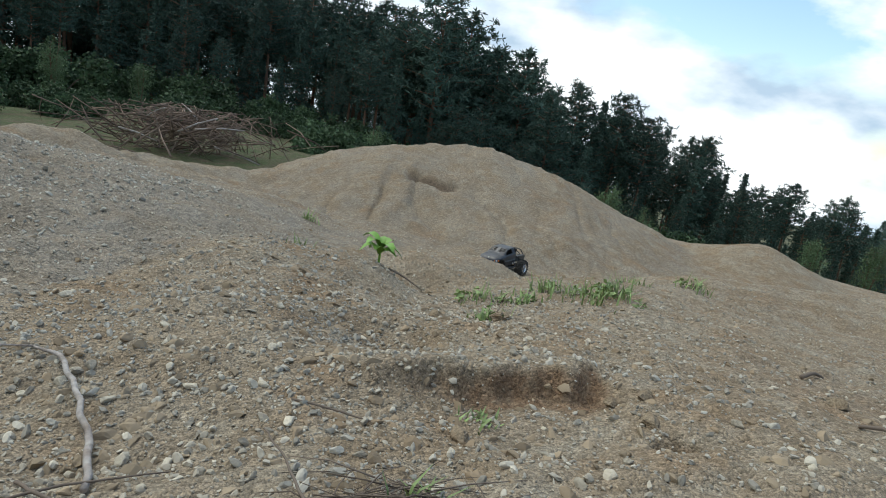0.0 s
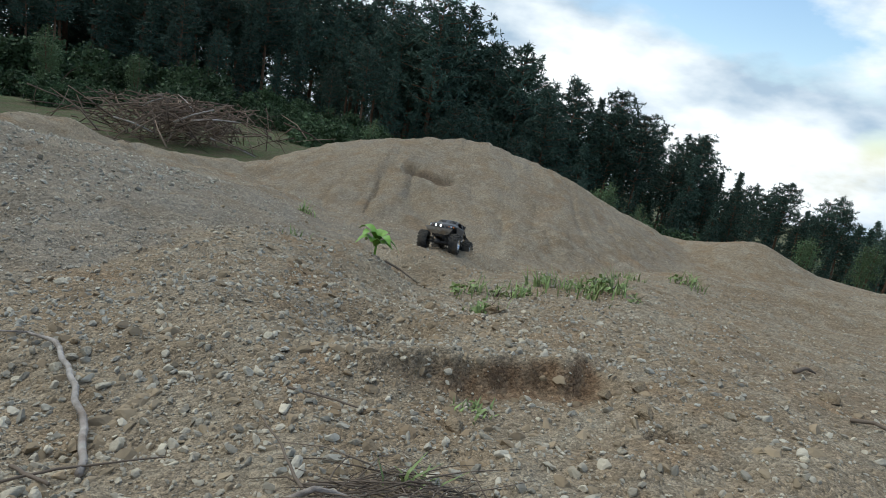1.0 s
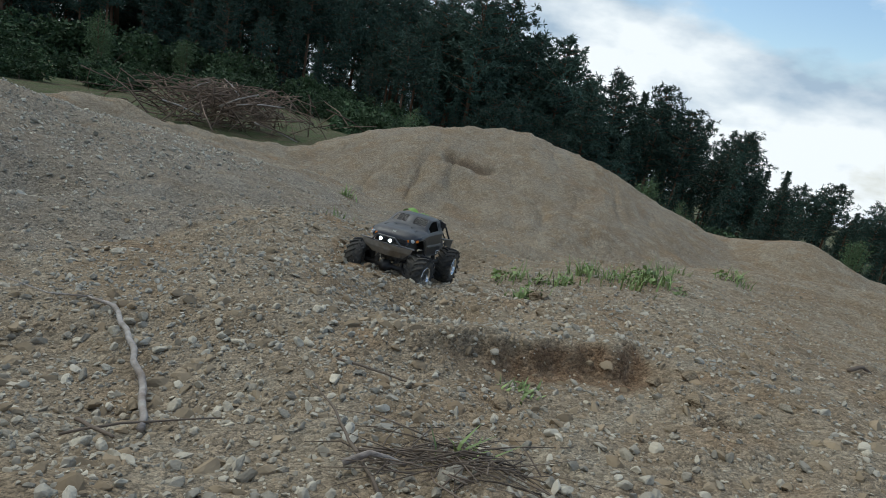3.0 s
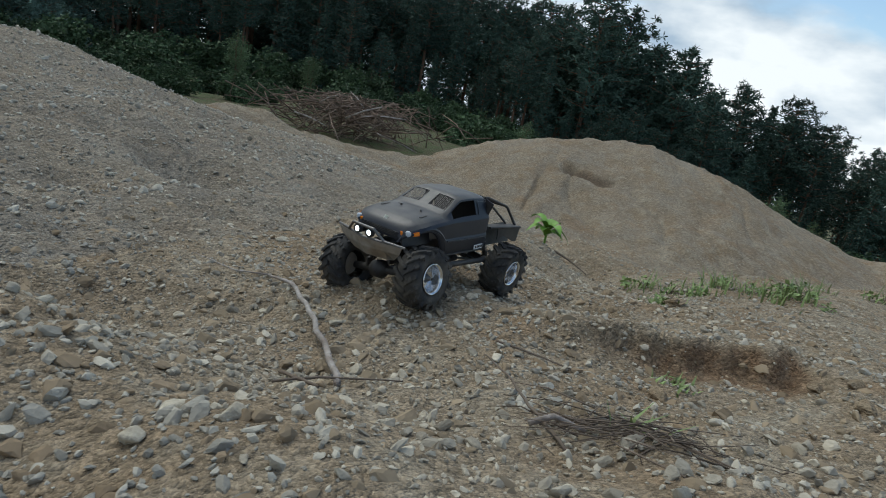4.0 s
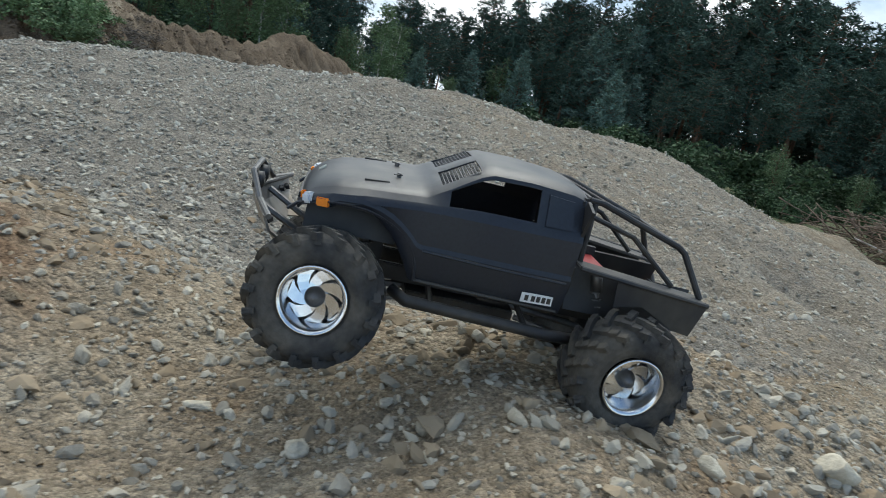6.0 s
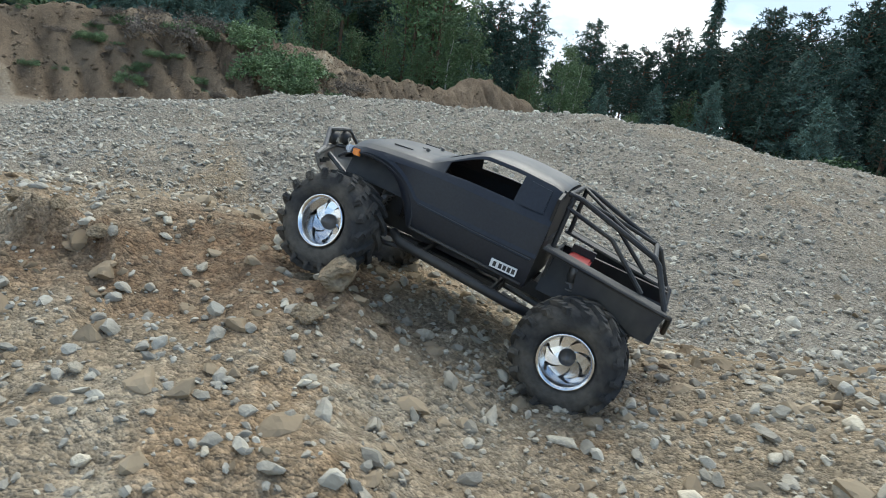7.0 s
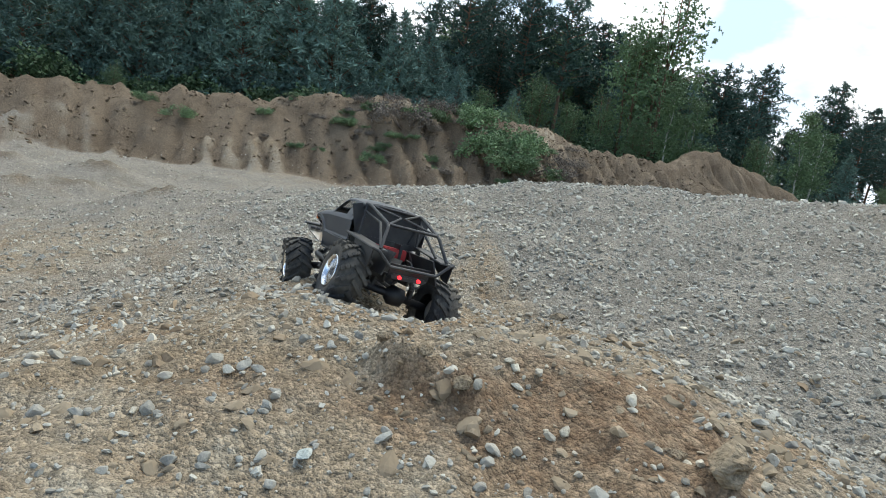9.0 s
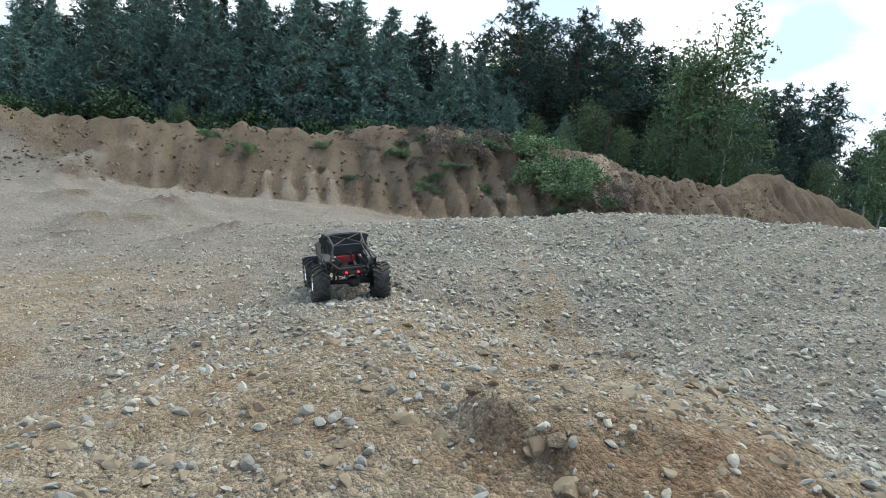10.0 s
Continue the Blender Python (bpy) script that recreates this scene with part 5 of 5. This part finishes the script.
def body_shell(truck):
    xs = [-0.074, -0.068, -0.060, -0.052, -0.044, -0.036, -0.031, -0.028, -0.018, -0.006, 0.006, 0.016, 0.022, 0.028, 0.036, 0.044, 0.052, 0.060, 0.067, 0.072, 0.077, 0.083, 0.090, 0.098, 0.107, 0.116, 0.126, 0.136, 0.144, 0.150, 0.156, 0.162, 0.167, 0.171, 0.175, 0.179]
    bm = bmesh.new()
    rows = []
    for x in xs:
        w, rw, top, sh, zb = prof(x, HALF), prof(x, ROOF_HALF), prof(x, TOP), prof(x, SHOULDER), sill(x)
        edge = top - 0.005 if x < 0.074 else top - 0.0035
        mid = zb + (sh - zb) * 0.45
        half = [(w - 0.004, zb), (w - 0.001, zb + (sh - zb) * 0.16), (w + 0.001, mid), (w - 0.0012, mid + 0.004), (w, sh - 0.006), (w - 0.0035, sh)]
        for u in (0.10, 0.5, 0.90):
            half.append((w - 0.0035 + (rw - w + 0.0035) * u, sh + (edge - sh) * u))
        half += [(rw, edge), (rw - 0.010, top - 0.0006), (rw * 0.6, top + 0.0012), (0.0125, top + 0.002)]
        left = [bm.verts.new((x, y, z)) for y, z in half]
        right = [bm.verts.new((x, -y, z)) for y, z in half[::-1]]
        rows.append(left + right)
    n = len(rows[0])
    for i in range(len(xs) - 1):
        a, b = rows[i], rows[i + 1]
        xm = (xs[i] + xs[i + 1]) / 2
        for j in range(n - 1):
            jj = min(j, n - 2 - j)
            # open side windows, and the two halves of the windscreen
            if jj in (6, 7) and -0.028 < xm < 0.052:
                continue
            if jj in (10, 11) and 0.028 < xm < 0.062:
                continue
            bm.faces.new((a[j], a[j + 1], b[j + 1], b[j]))
    back = rows[0]
    front = rows[-1]
    bm.faces.new(front[::-1])
    for f in bm.faces:
        f.smooth = True
    bmesh.ops.recalc_face_normals(bm, faces=bm.faces)
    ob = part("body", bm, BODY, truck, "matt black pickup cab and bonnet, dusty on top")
    so = ob.modifiers.new("thickness", "SOLIDIFY")
    so.thickness, so.offset = 0.0016, -1
    bv = ob.modifiers.new("edges", "BEVEL")
    bv.width, bv.segments, bv.limit_method = 0.0006, 2, "ANGLE"
    # rear wall of the cab, with a ribbed window opening
    bm = bm_box([((-0.0725, 0, 0.066), (0.003, 0.150, 0.052)), ((-0.0725, 0, 0.149), (0.003, 0.118, 0.008)), ((-0.0725, 0.066, 0.12), (0.003, 0.02, 0.06), (-18, 0, 0)), ((-0.0725, -0.066, 0.12), (0.003, 0.02, 0.06), (18, 0, 0)), ((-0.070, 0, 0.12), (0.002, 0.125, 0.06))])
    part("rear_wall", bm, PLASTIC, ob)
    # raised blank rear quarter window, door seams, wing lip
    for s in (1, -1):
        bm = bmesh.new()
        q = [(-0.062, 0.123), (-0.036, 0.122), (-0.036, 0.149), (-0.060, 0.1475)]
        vs = []
        for off in (0.0003, 0.0016):
            for x, z in q:
                u = (z - 0.118) / 0.037
                y = 0.0775 + (0.0605 - 0.0775) * u + off
                vs.append(bm.verts.new((x, s * y, z)))
        for f in ((0, 1, 2, 3), (4, 7, 6, 5), (0, 4, 5, 1), (1, 5, 6, 2), (2, 6, 7, 3), (3, 7, 4, 0)):
            bm.faces.new([vs[i] for i in f])
        part("quarter_panel", bm, BODY, ob, bevel=0.0008)
        part("belt_moulding", bm_tubes([([(-0.070, s * 0.0815, 0.073), (0.0, s * 0.0822, 0.0735), (0.066, s * 0.0822, 0.0755)], 0.0014)], 6), BODY, ob)
        part("sill_strip", bm_tubes([([(-0.070, s * 0.0775, 0.0425), (0.068, s * 0.0775, 0.045)], 0.0020)], 6), PLASTIC, ob)
        arch = [(0.133 + 0.066 * math.cos(a), s * (prof(0.133 + 0.066 * math.cos(a), HALF) - 0.001), 0.040 + 0.0615 * math.sin(a) ** 0.8) for a in np.linspace(3.1, 0.62, 14)]
        part("wheel_arch_lip", bm_tubes([(arch, 0.0016)], 6), BODY, ob)
        part("amber_indicator", bm_box([((0.1575, s * 0.0735, 0.0975), (0.013, 0.005, 0.008), (0, 8, s * -28))]), AMBER, ob, "amber corner indicator", bevel=0.0012)
        part("headlight", bm_box([((0.1690, s * 0.0635, 0.0965), (0.010, 0.013, 0.0095), (0, 12, s * -38))]), LENS, ob, "clear headlight lens", bevel=0.002)
        part("amber_indicator", bm_box([((0.1752, s * 0.0525, 0.0950), (0.004, 0.006, 0.008), (0, 12, s * -38))]), AMBER, ob, bevel=0.001)
        label_ = part("door_label", bm_box([((-0.0475, s * 0.0818, 0.0525), (0.030, 0.0012, 0.0095), (0, 1.5, 0))]), WHITE, truck, "small white sticker with dark marks")
        part("door_label_marks", bm_box([((-0.0475 + dx, s * 0.0826, 0.0525 - dx * 0.026), (0.0035, 0.0006, 0.0055), (0, 1.5, 0)) for dx in (-0.0115, -0.0065, -0.0015, 0.0035, 0.010)]), PLASTIC, label_)
        # wire mesh in the windscreen halves
        lines = []
        for k in range(15):
            u = k / 14
            lines.append(([(0.029 + 0.038 * u, s * 0.005, 0.1545 - 0.0265 * u), (0.029 + 0.038 * u, s * 0.055, 0.1525 - 0.0265 * u)], 0.00045))
        for k in range(15):
            y = 0.005 + 0.050 * k / 14
            lines.append(([(0.029, s * y, 0.1545 - 0.002 * k / 14), (0.067, s * y, 0.1280 - 0.002 * k / 14)], 0.00045))
        part("windscreen_mesh", bm_tubes(lines, 4), STEEL, truck, "wire mesh in the windscreen")
        part("bonnet_vent", bm_box([((0.116, s * 0.050, 0.1222), (0.022, 0.003, 0.0014), (0, 5, s * 6))]), PLASTIC, ob)
        part("body_post", bm_tubes([([(0.096, s * 0.026, 0.122), (0.096, s * 0.026, 0.129)], 0.0022), ([(0.093, s * 0.026, 0.1275), (0.101, s * 0.031, 0.1275)], 0.0007)], 8), STEEL, ob)
    part("bonnet_mark", bm_box([((0.1655, dy, 0.1118), (0.0075, 0.0016, 0.0014), (0, 42, 0)) for dy in (-0.0035, 0.0, 0.0035)]), LIME, ob, "pale claw-like sticker shape")
    part("grille", bm_box([((0.1780, 0, 0.0905), (0.003, 0.094, 0.010))] + [((0.1795, 0, 0.087 + 0.003 * k), (0.002, 0.088, 0.0012)) for k in range(3)]), PLASTIC, ob)


def bed_and_cage(truck):
    bed = part("bed", bm_box([((-0.145, 0, 0.040), (0.135, 0.070, 0.003)), ((-0.086, 0, 0.062), (0.003, 0.100, 0.04)), ((-0.208, 0, 0.052), (0.003, 0.078, 0.022), (0, -12, 0))]
                             + [((-0.150, s * 0.046, 0.060), (0.130, 0.0025, 0.046), (s * 22, 0, 0)) for s in (1, -1)]), PLASTIC, truck, "open black plastic truck bed")
    for s in (1, -1):
        bm = bmesh.new()
        top = [(-0.078, 0.058), (-0.078, 0.083), (-0.215, 0.078), (-0.215, 0.052)]
        vs = [bm.verts.new((x, s * y, 0.0935 + (x + 0.078) * 0.088 + dz)) for dz in (0, -0.003) for x, y in top]
        for f in ((0, 1, 2, 3), (4, 7, 6, 5), (0, 4, 5, 1), (1, 5, 6, 2), (2, 6, 7, 3), (3, 7, 4, 0)):
            bm.faces.new([vs[i] for i in f])
        bmesh.ops.recalc_face_normals(bm, faces=bm.faces)
        part("bed_rail", bm, DUST_PANEL, bed, "flat dusty black bed rail panel", bevel=0.0008)
        bm = bmesh.new()
        q = [(-0.118, 0.088), (-0.214, 0.080), (-0.206, 0.046), (-0.190, 0.048), (-0.150, 0.066), (-0.122, 0.060)]
        a = [bm.verts.new((x, s * 0.0805, z)) for x, z in q]
        b = [bm.verts.new((x, s * 0.0785, z)) for x, z in q]
        bm.faces.new(a)
        bm.faces.new(b[::-1])
        for i in range(len(q)):
            bm.faces.new((a[i], b[i], b[(i + 1) % len(q)], a[(i + 1) % len(q)]))
        bmesh.ops.recalc_face_normals(bm, faces=bm.faces)
        part("bed_side", bm, PLASTIC, bed)
        part("bed_rail_tube", bm_tubes([([(-0.078, s * 0.084, 0.092), (-0.214, s * 0.080, 0.0805), (-0.2185, s * 0.070, 0.078)], 0.0026)]), PLASTIC, bed)
        part("cage_main_tube", bm_tubes([([(-0.076, s * 0.057, 0.152), (-0.090, s * 0.056, 0.1515), (-0.180, s * 0.050, 0.126), (-0.188, s * 0.052, 0.121), (-0.212, s * 0.066, 0.082)], 0.0032)], 10), PLASTIC, truck)
        part("cage_brace_tube", bm_tubes([([(-0.080, s * 0.060, 0.138), (-0.135, s * 0.046, 0.124), (-0.185, s * 0.056, 0.086)], 0.0026)], 8), PLASTIC, truck)
        part("cage_upright", bm_tubes([([(-0.082, s * 0.058, 0.150), (-0.084, s * 0.062, 0.092)], 0.0028)], 8), PLASTIC, truck)
        part("cage_v_brace", bm_tubes([([(-0.078, s * 0.054, 0.1525), (-0.125, s * 0.004, 0.1405), (-0.178, s * 0.046, 0.1265)], 0.0024)], 8), PLASTIC, truck)
        part("tail_lamp", bm_lathe([(0.004, 0.0004), (0.0032, 0.0032), (-0.004, 0.0034)], 14), LED_RED, truck, "lit red round tail lamp", at=pose(-0.213, s * 0.019, 0.040, 0, 0, 90))
    part("cage_cross_tube", bm_tubes([([(-0.182, -0.050, 0.1255), (-0.182, 0.050, 0.1255)], 0.0028), ([(-0.078, -0.057, 0.152), (-0.078, 0.057, 0.152)], 0.0028)], 8), PLASTIC, truck)
    part("tail_bar", bm_tubes([([(-0.2185, -0.070, 0.078), (-0.222, -0.045, 0.056), (-0.222, 0.045, 0.056), (-0.2185, 0.070, 0.078)], 0.0032)], 8), PLASTIC, truck)
    part("tail_lamp_bracket", bm_box([((-0.209, 0, 0.040), (0.004, 0.066, 0.010))]), PLASTIC, truck, bevel=0.001)
    box = part("battery_box", bm_box([((-0.112, 0.004, 0.072), (0.026, 0.060, 0.022))]), RED, truck, "red plastic box in the bed", bevel=0.002)
    part("strap", bm_box([((-0.112, -0.012, 0.078), (0.028, 0.006, 0.028))]), PLASTIC, box)
    part("inner_panel", bm_box([((-0.165, 0.022, 0.055), (0.05, 0.002, 0.03), (30, 0, 14)), ((-0.165, -0.022, 0.055), (0.05, 0.002, 0.03), (-30, 0, -14))]), DUST_PANEL, truck)


def chassis(truck):
    ch = part("chassis", bm_box([((0.0, 0.024, 0.030), (0.33, 0.005, 0.018)), ((0.0, -0.024, 0.030), (0.33, 0.005, 0.018)), ((0.01, 0, 0.012), (0.11, 0.075, 0.012)), ((0.03, 0, 0.042), (0.08, 0.05, 0.035)), ((0.13, 0, 0.048), (0.07, 0.045, 0.03))]), PLASTIC, truck, "black ladder chassis and skid plate", bevel=0.0012)
    part("servo", bm_box([((0.110, 0.030, 0.052), (0.028, 0.014, 0.026))]), PLASTIC, ch, "black servo case", bevel=0.001)
    for s in (1, -1):
        part("rock_slider", bm_tubes([([(0.084, s * 0.072, 0.030), (0.070, s * 0.083, 0.0255), (-0.066, s * 0.083, 0.0190), (-0.110, s * 0.064, 0.012)], 0.0058)], 10), PLASTIC, truck, "black tube side step", smooth=True)
        for e in (1, -1):
            part("slider_bracket", bm_tubes([([(e * 0.045, s * 0.083, 0.0225), (e * 0.045, s * 0.026, 0.028)], 0.003)], 6), PLASTIC, truck)
            shock = part("shock_absorber", bm_tubes([([(e * 0.132, s * 0.052, 0.004), (e * 0.112, s * 0.042, 0.080)], 0.0042), ([(e * 0.117, s * 0.0445, 0.060), (e * 0.112, s * 0.042, 0.084)], 0.0062)], 10), STEEL, truck, "steel coil-over shock absorber", smooth=True)
            coil = []
            for k in range(57):
                u = k / 56
                c = Vector((e * 0.132, s * 0.052, 0.010)).lerp(Vector((e * 0.114, s * 0.043, 0.066)), u)
                coil.append(c + Vector((math.cos(k * 0.9), math.sin(k * 0.9), 0)) * 0.0072)
            part("spring", bm_tubes([(coil, 0.0009)], 5), STEEL, shock)
            part("suspension_link", bm_tubes([([(e * 0.152, s * 0.040, -0.006), (e * 0.050, s * 0.026, 0.008)], 0.0028)], 6), STEEL, truck)
        part("wheel_well", bm_box([((0.130, s * 0.050, 0.083), (0.082, 0.003, 0.034), (s * 18, 0, 0))]), PLASTIC, truck)
    part("drive_shaft", bm_tubes([([(0.15, 0, 0.0), (0.03, 0, 0.012)], 0.004), ([(-0.15, 0, 0.0), (-0.03, 0, 0.012)], 0.004)], 8), STEEL, truck)
    # front bumper: bent plate below a hoop of tubes with two lit lamps
    bm = bmesh.new()
    rows = [[bm.verts.new((x - abs(y) * 0.28, y, z)) for y in (-0.082, -0.045, 0.0, 0.045, 0.082)] for x, z in ((0.226, 0.0775), (0.221, 0.062), (0.205, 0.043))]
    for a, b in zip(rows, rows[1:]):
        for k in range(4):
            bm.faces.new((a[k], a[k + 1], b[k + 1], b[k]))
    for yv in (0, 4):
        rows[2][yv].co.y *= 0.62
        rows[1][yv].co.y *= 0.9
    bp = part("bumper_plate", bm, ALU, truck, "scratched grey metal bumper skid plate")
    bp.modifiers.new("thickness", "SOLIDIFY").thickness = 0.0022
    part("bumper_slots", bm_box([((0.2195 - abs(y) * 0.28, y, 0.0685), (0.004, 0.010, 0.004), (0, 18, -15 if y > 0 else 15)) for y in (0.052, 0.066, -0.052, -0.066)]), PLASTIC, bp)
    part("bumper_tube", bm_tubes([([(0.200, -0.086, 0.0775), (0.214, -0.046, 0.0800), (0.226, -0.026, 0.1000), (0.226, 0.026, 0.1000), (0.214, 0.046, 0.0800), (0.200, 0.086, 0.0775)], 0.0028), ([(0.200, -0.086, 0.0775), (0.226, 0.0, 0.0785), (0.200, 0.086, 0.0775)], 0.0026)], 8), STEEL, truck, "bent tube bumper bar")
    part("bumper_mount", bm_tubes([([(0.215, s * 0.030, 0.072), (0.150, s * 0.024, 0.038)], 0.0032) for s in (1, -1)], 6), STEEL, truck)
    for y in (0.015, -0.015):
        lamp = part("spot_lamp", bm_lathe([(-0.006, 0.004), (-0.004, 0.0085), (0.004, 0.0085), (0.0045, 0.0056)], 16), PLASTIC, truck, "round spot lamp", True, pose(0.222, y, 0.0895, 0, 0, -90))
        part("lens", bm_lathe([(0.0030, 0.0058), (0.0042, 0.003), (0.0045, 0.0005)], 16), LED_WHITE, lamp, "lit white lamp lens", True)


def axle(truck, name, x):
    """A rigid axle: tube, differential and knuckles; its two wheels turn on it."""
    root = part(name, bm_tubes([([(0, -0.078, 0), (0, 0.078, 0)], 0.0075)], 12), PLASTIC, truck, "black axle tube", True)
    part("differential", bm_lathe([(-0.020, 0.006), (-0.014, 0.017), (0.010, 0.019), (0.022, 0.008)], 18), PLASTIC, root, "", True, Matrix.Translation((0, -0.012, 0)))
    part("link_mount", bm_box([((0, s * 0.040, 0.012), (0.016, 0.006, 0.018)) for s in (1, -1)]), PLASTIC, root, bevel=0.001)
    root.matrix_basis = Matrix.Translation((x, 0, 0))
    return root


def build_truck():
    truck = tagged(new("toy_pickup_truck"), "matt black radio-controlled pickup on big lugged tyres with chrome rims", "toy truck")
    body_shell(truck)
    bed_and_cage(truck)
    chassis(truck)
    # the shell, bed and bumper stand a little longer over the wheels
    longer = Matrix.Diagonal((1.035, 1, 1, 1))
    for ob in truck.children_recursive:
        if ob.name.startswith(("bumper_slots", "lens")):
            continue
        if ob.name.startswith(("bumper", "spot_lamp")):
            ob.matrix_basis.translation.x += 0.005
            continue
        if ob.matrix_basis == Matrix.Identity(4):
            ob.data.transform(longer)
        else:
            ob.matrix_basis.translation.x *= 1.035
    axles = [axle(truck, "front_axle", WHEELBASE / 2), axle(truck, "rear_axle", -WHEELBASE / 2)]
    wheels = []
    first = None
    for e in (1, -1):
        for s in (1, -1):
            w = new("wheel")
            w.parent = truck
            if first is None:
                wheel_parts(w)
                first = w
            else:
                for c in first.children:
                    o = c.copy()
                    scene.collection.objects.link(o)
                    o.parent = w
            tagged(w, "big lugged tyre on a chrome rim")
            wheels.append((w, e, s))
    return truck, axles, wheels


toy, toy_axles, toy_wheels = build_truck()

# seconds, place, turn (degrees about x, y, z), and how far the left front and left rear wheels stand above the axle line
TRUCK_ROWS = [
    (0, 0.4005, 4.3872, -0.7248, 2.4, 2.6, -122.3, 0, 0),
    (0.4, 0.2541, 4.2294, -0.6641, 18.3, -17.7, -123.8, 0.0033, 0),
    (1, 0.029, 3.8488, -0.5404, 4, -18.3, -108.1, 0.0014, 0.0067),
    (1.4, -0.0024, 3.3836, -0.435, 2.7, -10.9, -98.4, -0.0066, 0),
    (1.6, -0.0333, 3.1407, -0.3987, -10.5, 11.9, -94.4, -0.0188, 0),
    (1.8, -0.0356, 2.9359, -0.3978, -9.0, 23.9, -98.8, 0.0142, -0.0135),
    (2, -0.0516, 2.8046, -0.3868, 3.2, 13.4, -100.6, 0.0132, 0.0000),
    (2.2, -0.0929, 2.6391, -0.3830, -1.1, -5.0, -101.9, 0.0153, 0.0000),
    (3.5, -0.3145, 1.5954, -0.1751, -0.9, -6.9, -106.1, -0.0094, 0.0003),
    (4, -0.4155, 1.207, -0.1235, -0.3, 0.3, -112, 0.0177, -0.0096),
    (4.5, -0.5439, 0.8486, -0.1327, 0.4, 7.3, -112.4, 0.0273, -0.0068),
    (5, -0.6607, 0.5506, -0.0601, 5.3, -6.9, -120.3, 0.0474, -0.0234),
    (5.5, -0.8220, 0.2510, 0.0150, 3.4, -7.5, -114.2, 0.0080, 0.0232),
    (5.7, -0.8514, 0.0785, 0.0537, -4.3, -2.1, -108.7, 0.0109, 0.0063),
    (6.8, -1.0826, -0.3393, -0.0114, 7.2, -4.3, -130.0, 0.0433, -0.0172),
    (7, -1.172, -0.398, -0.004, 2.0, -12.2, -124.5, 0.0150, 0.0020),
    (7.5, -1.3070, -0.5520, 0.0160, 0.0, -5.6, -105.5, 0.0100, 0.0090),
    (8, -1.3119, -0.7249, 0.0249, 9.6, 9.0, -111.6, 0.0399, -0.0125),
    (8.3, -1.4751, -0.8306, 0.0214, 12.8, 9.8, -123.5, 0.0214, -0.0011),
    (8.5, -1.5866, -0.9265, -0.0006, 16.5, 16.5, -138.2, 0.0307, -0.0161),
    (8.8, -1.6344, -0.9923, -0.001, 7, 5.1, -154, -0.0098, 0.0098),
    (9, -1.7941, -1.0567, -0.0568, 10.0, 5.5, -149.5, -0.0172, 0.0175),
    (9.3, -2.0639, -1.2043, -0.0829, -4.3, 11.8, -153.6, 0.0025, 0.001),
    (9.5, -2.2258, -1.2994, -0.1435, -6.3, 8.5, -152.6, 0.0043, 0.013),
    (9.6, -2.3034, -1.3087, -0.1507, -4.9, 9.4, -153.1, 0.0001, 0.0038),
    (10, -2.6552, -1.5194, -0.1961, -9.2, 5.9, -154.8, 0, 0.0053),
]
# seconds and degrees by which the front wheels are turned to the left
STEER = [(0.0, -8), (1.0, 4), (2.2, -8), (3.5, -6), (4.5, 6), (5.5, -4), (6.8, -10), (7.5, -6), (8.0, -24), (8.5, -26), (9.0, -8), (9.3, 0), (10.0, 2)]


def motions():
    times = [r[0] for r in TRUCK_ROWS]
    walk(toy, [(r[0], pose(*r[1:7])) for r in TRUCK_ROWS])
    half = WHEELBASE / 2
    for ax, col, x in ((toy_axles[0], 7, half), (toy_axles[1], 8, -half)):
        walk(ax, [(r[0], pose(x, 0, 0, math.degrees(math.atan2(r[col], TRACK / 2)), 0, 0)) for r in TRUCK_ROWS])
    # distance run, from the way of the truck's middle
    run = [0.0]
    for a, b in zip(TRUCK_ROWS, TRUCK_ROWS[1:]):
        run.append(run[-1] + (Vector(b[1:4]) - Vector(a[1:4])).length)
    steps = [k / 15 for k in range(151)]
    for w, e, s in toy_wheels:
        rows = []
        for t in steps:
            lift = s * float(np.interp(t, times, [r[7 if e > 0 else 8] for r in TRUCK_ROWS]))
            spin = float(np.interp(t, times, run)) / TYRE_R
            steer = float(np.interp(t, [p[0] for p in STEER], [p[1] for p in STEER])) if e > 0 else 0.0
            m = Matrix.Translation((e * half, s * TRACK / 2, lift)) @ pose(0, 0, 0, math.degrees(math.atan2(s * lift, TRACK / 2)), 0, steer) @ Matrix.Rotation(spin, 4, "Y")
            if s < 0:
                m = m @ Matrix.Rotation(math.pi, 4, "Z")
            rows.append((t, m))
        walk(w, rows)


motions()
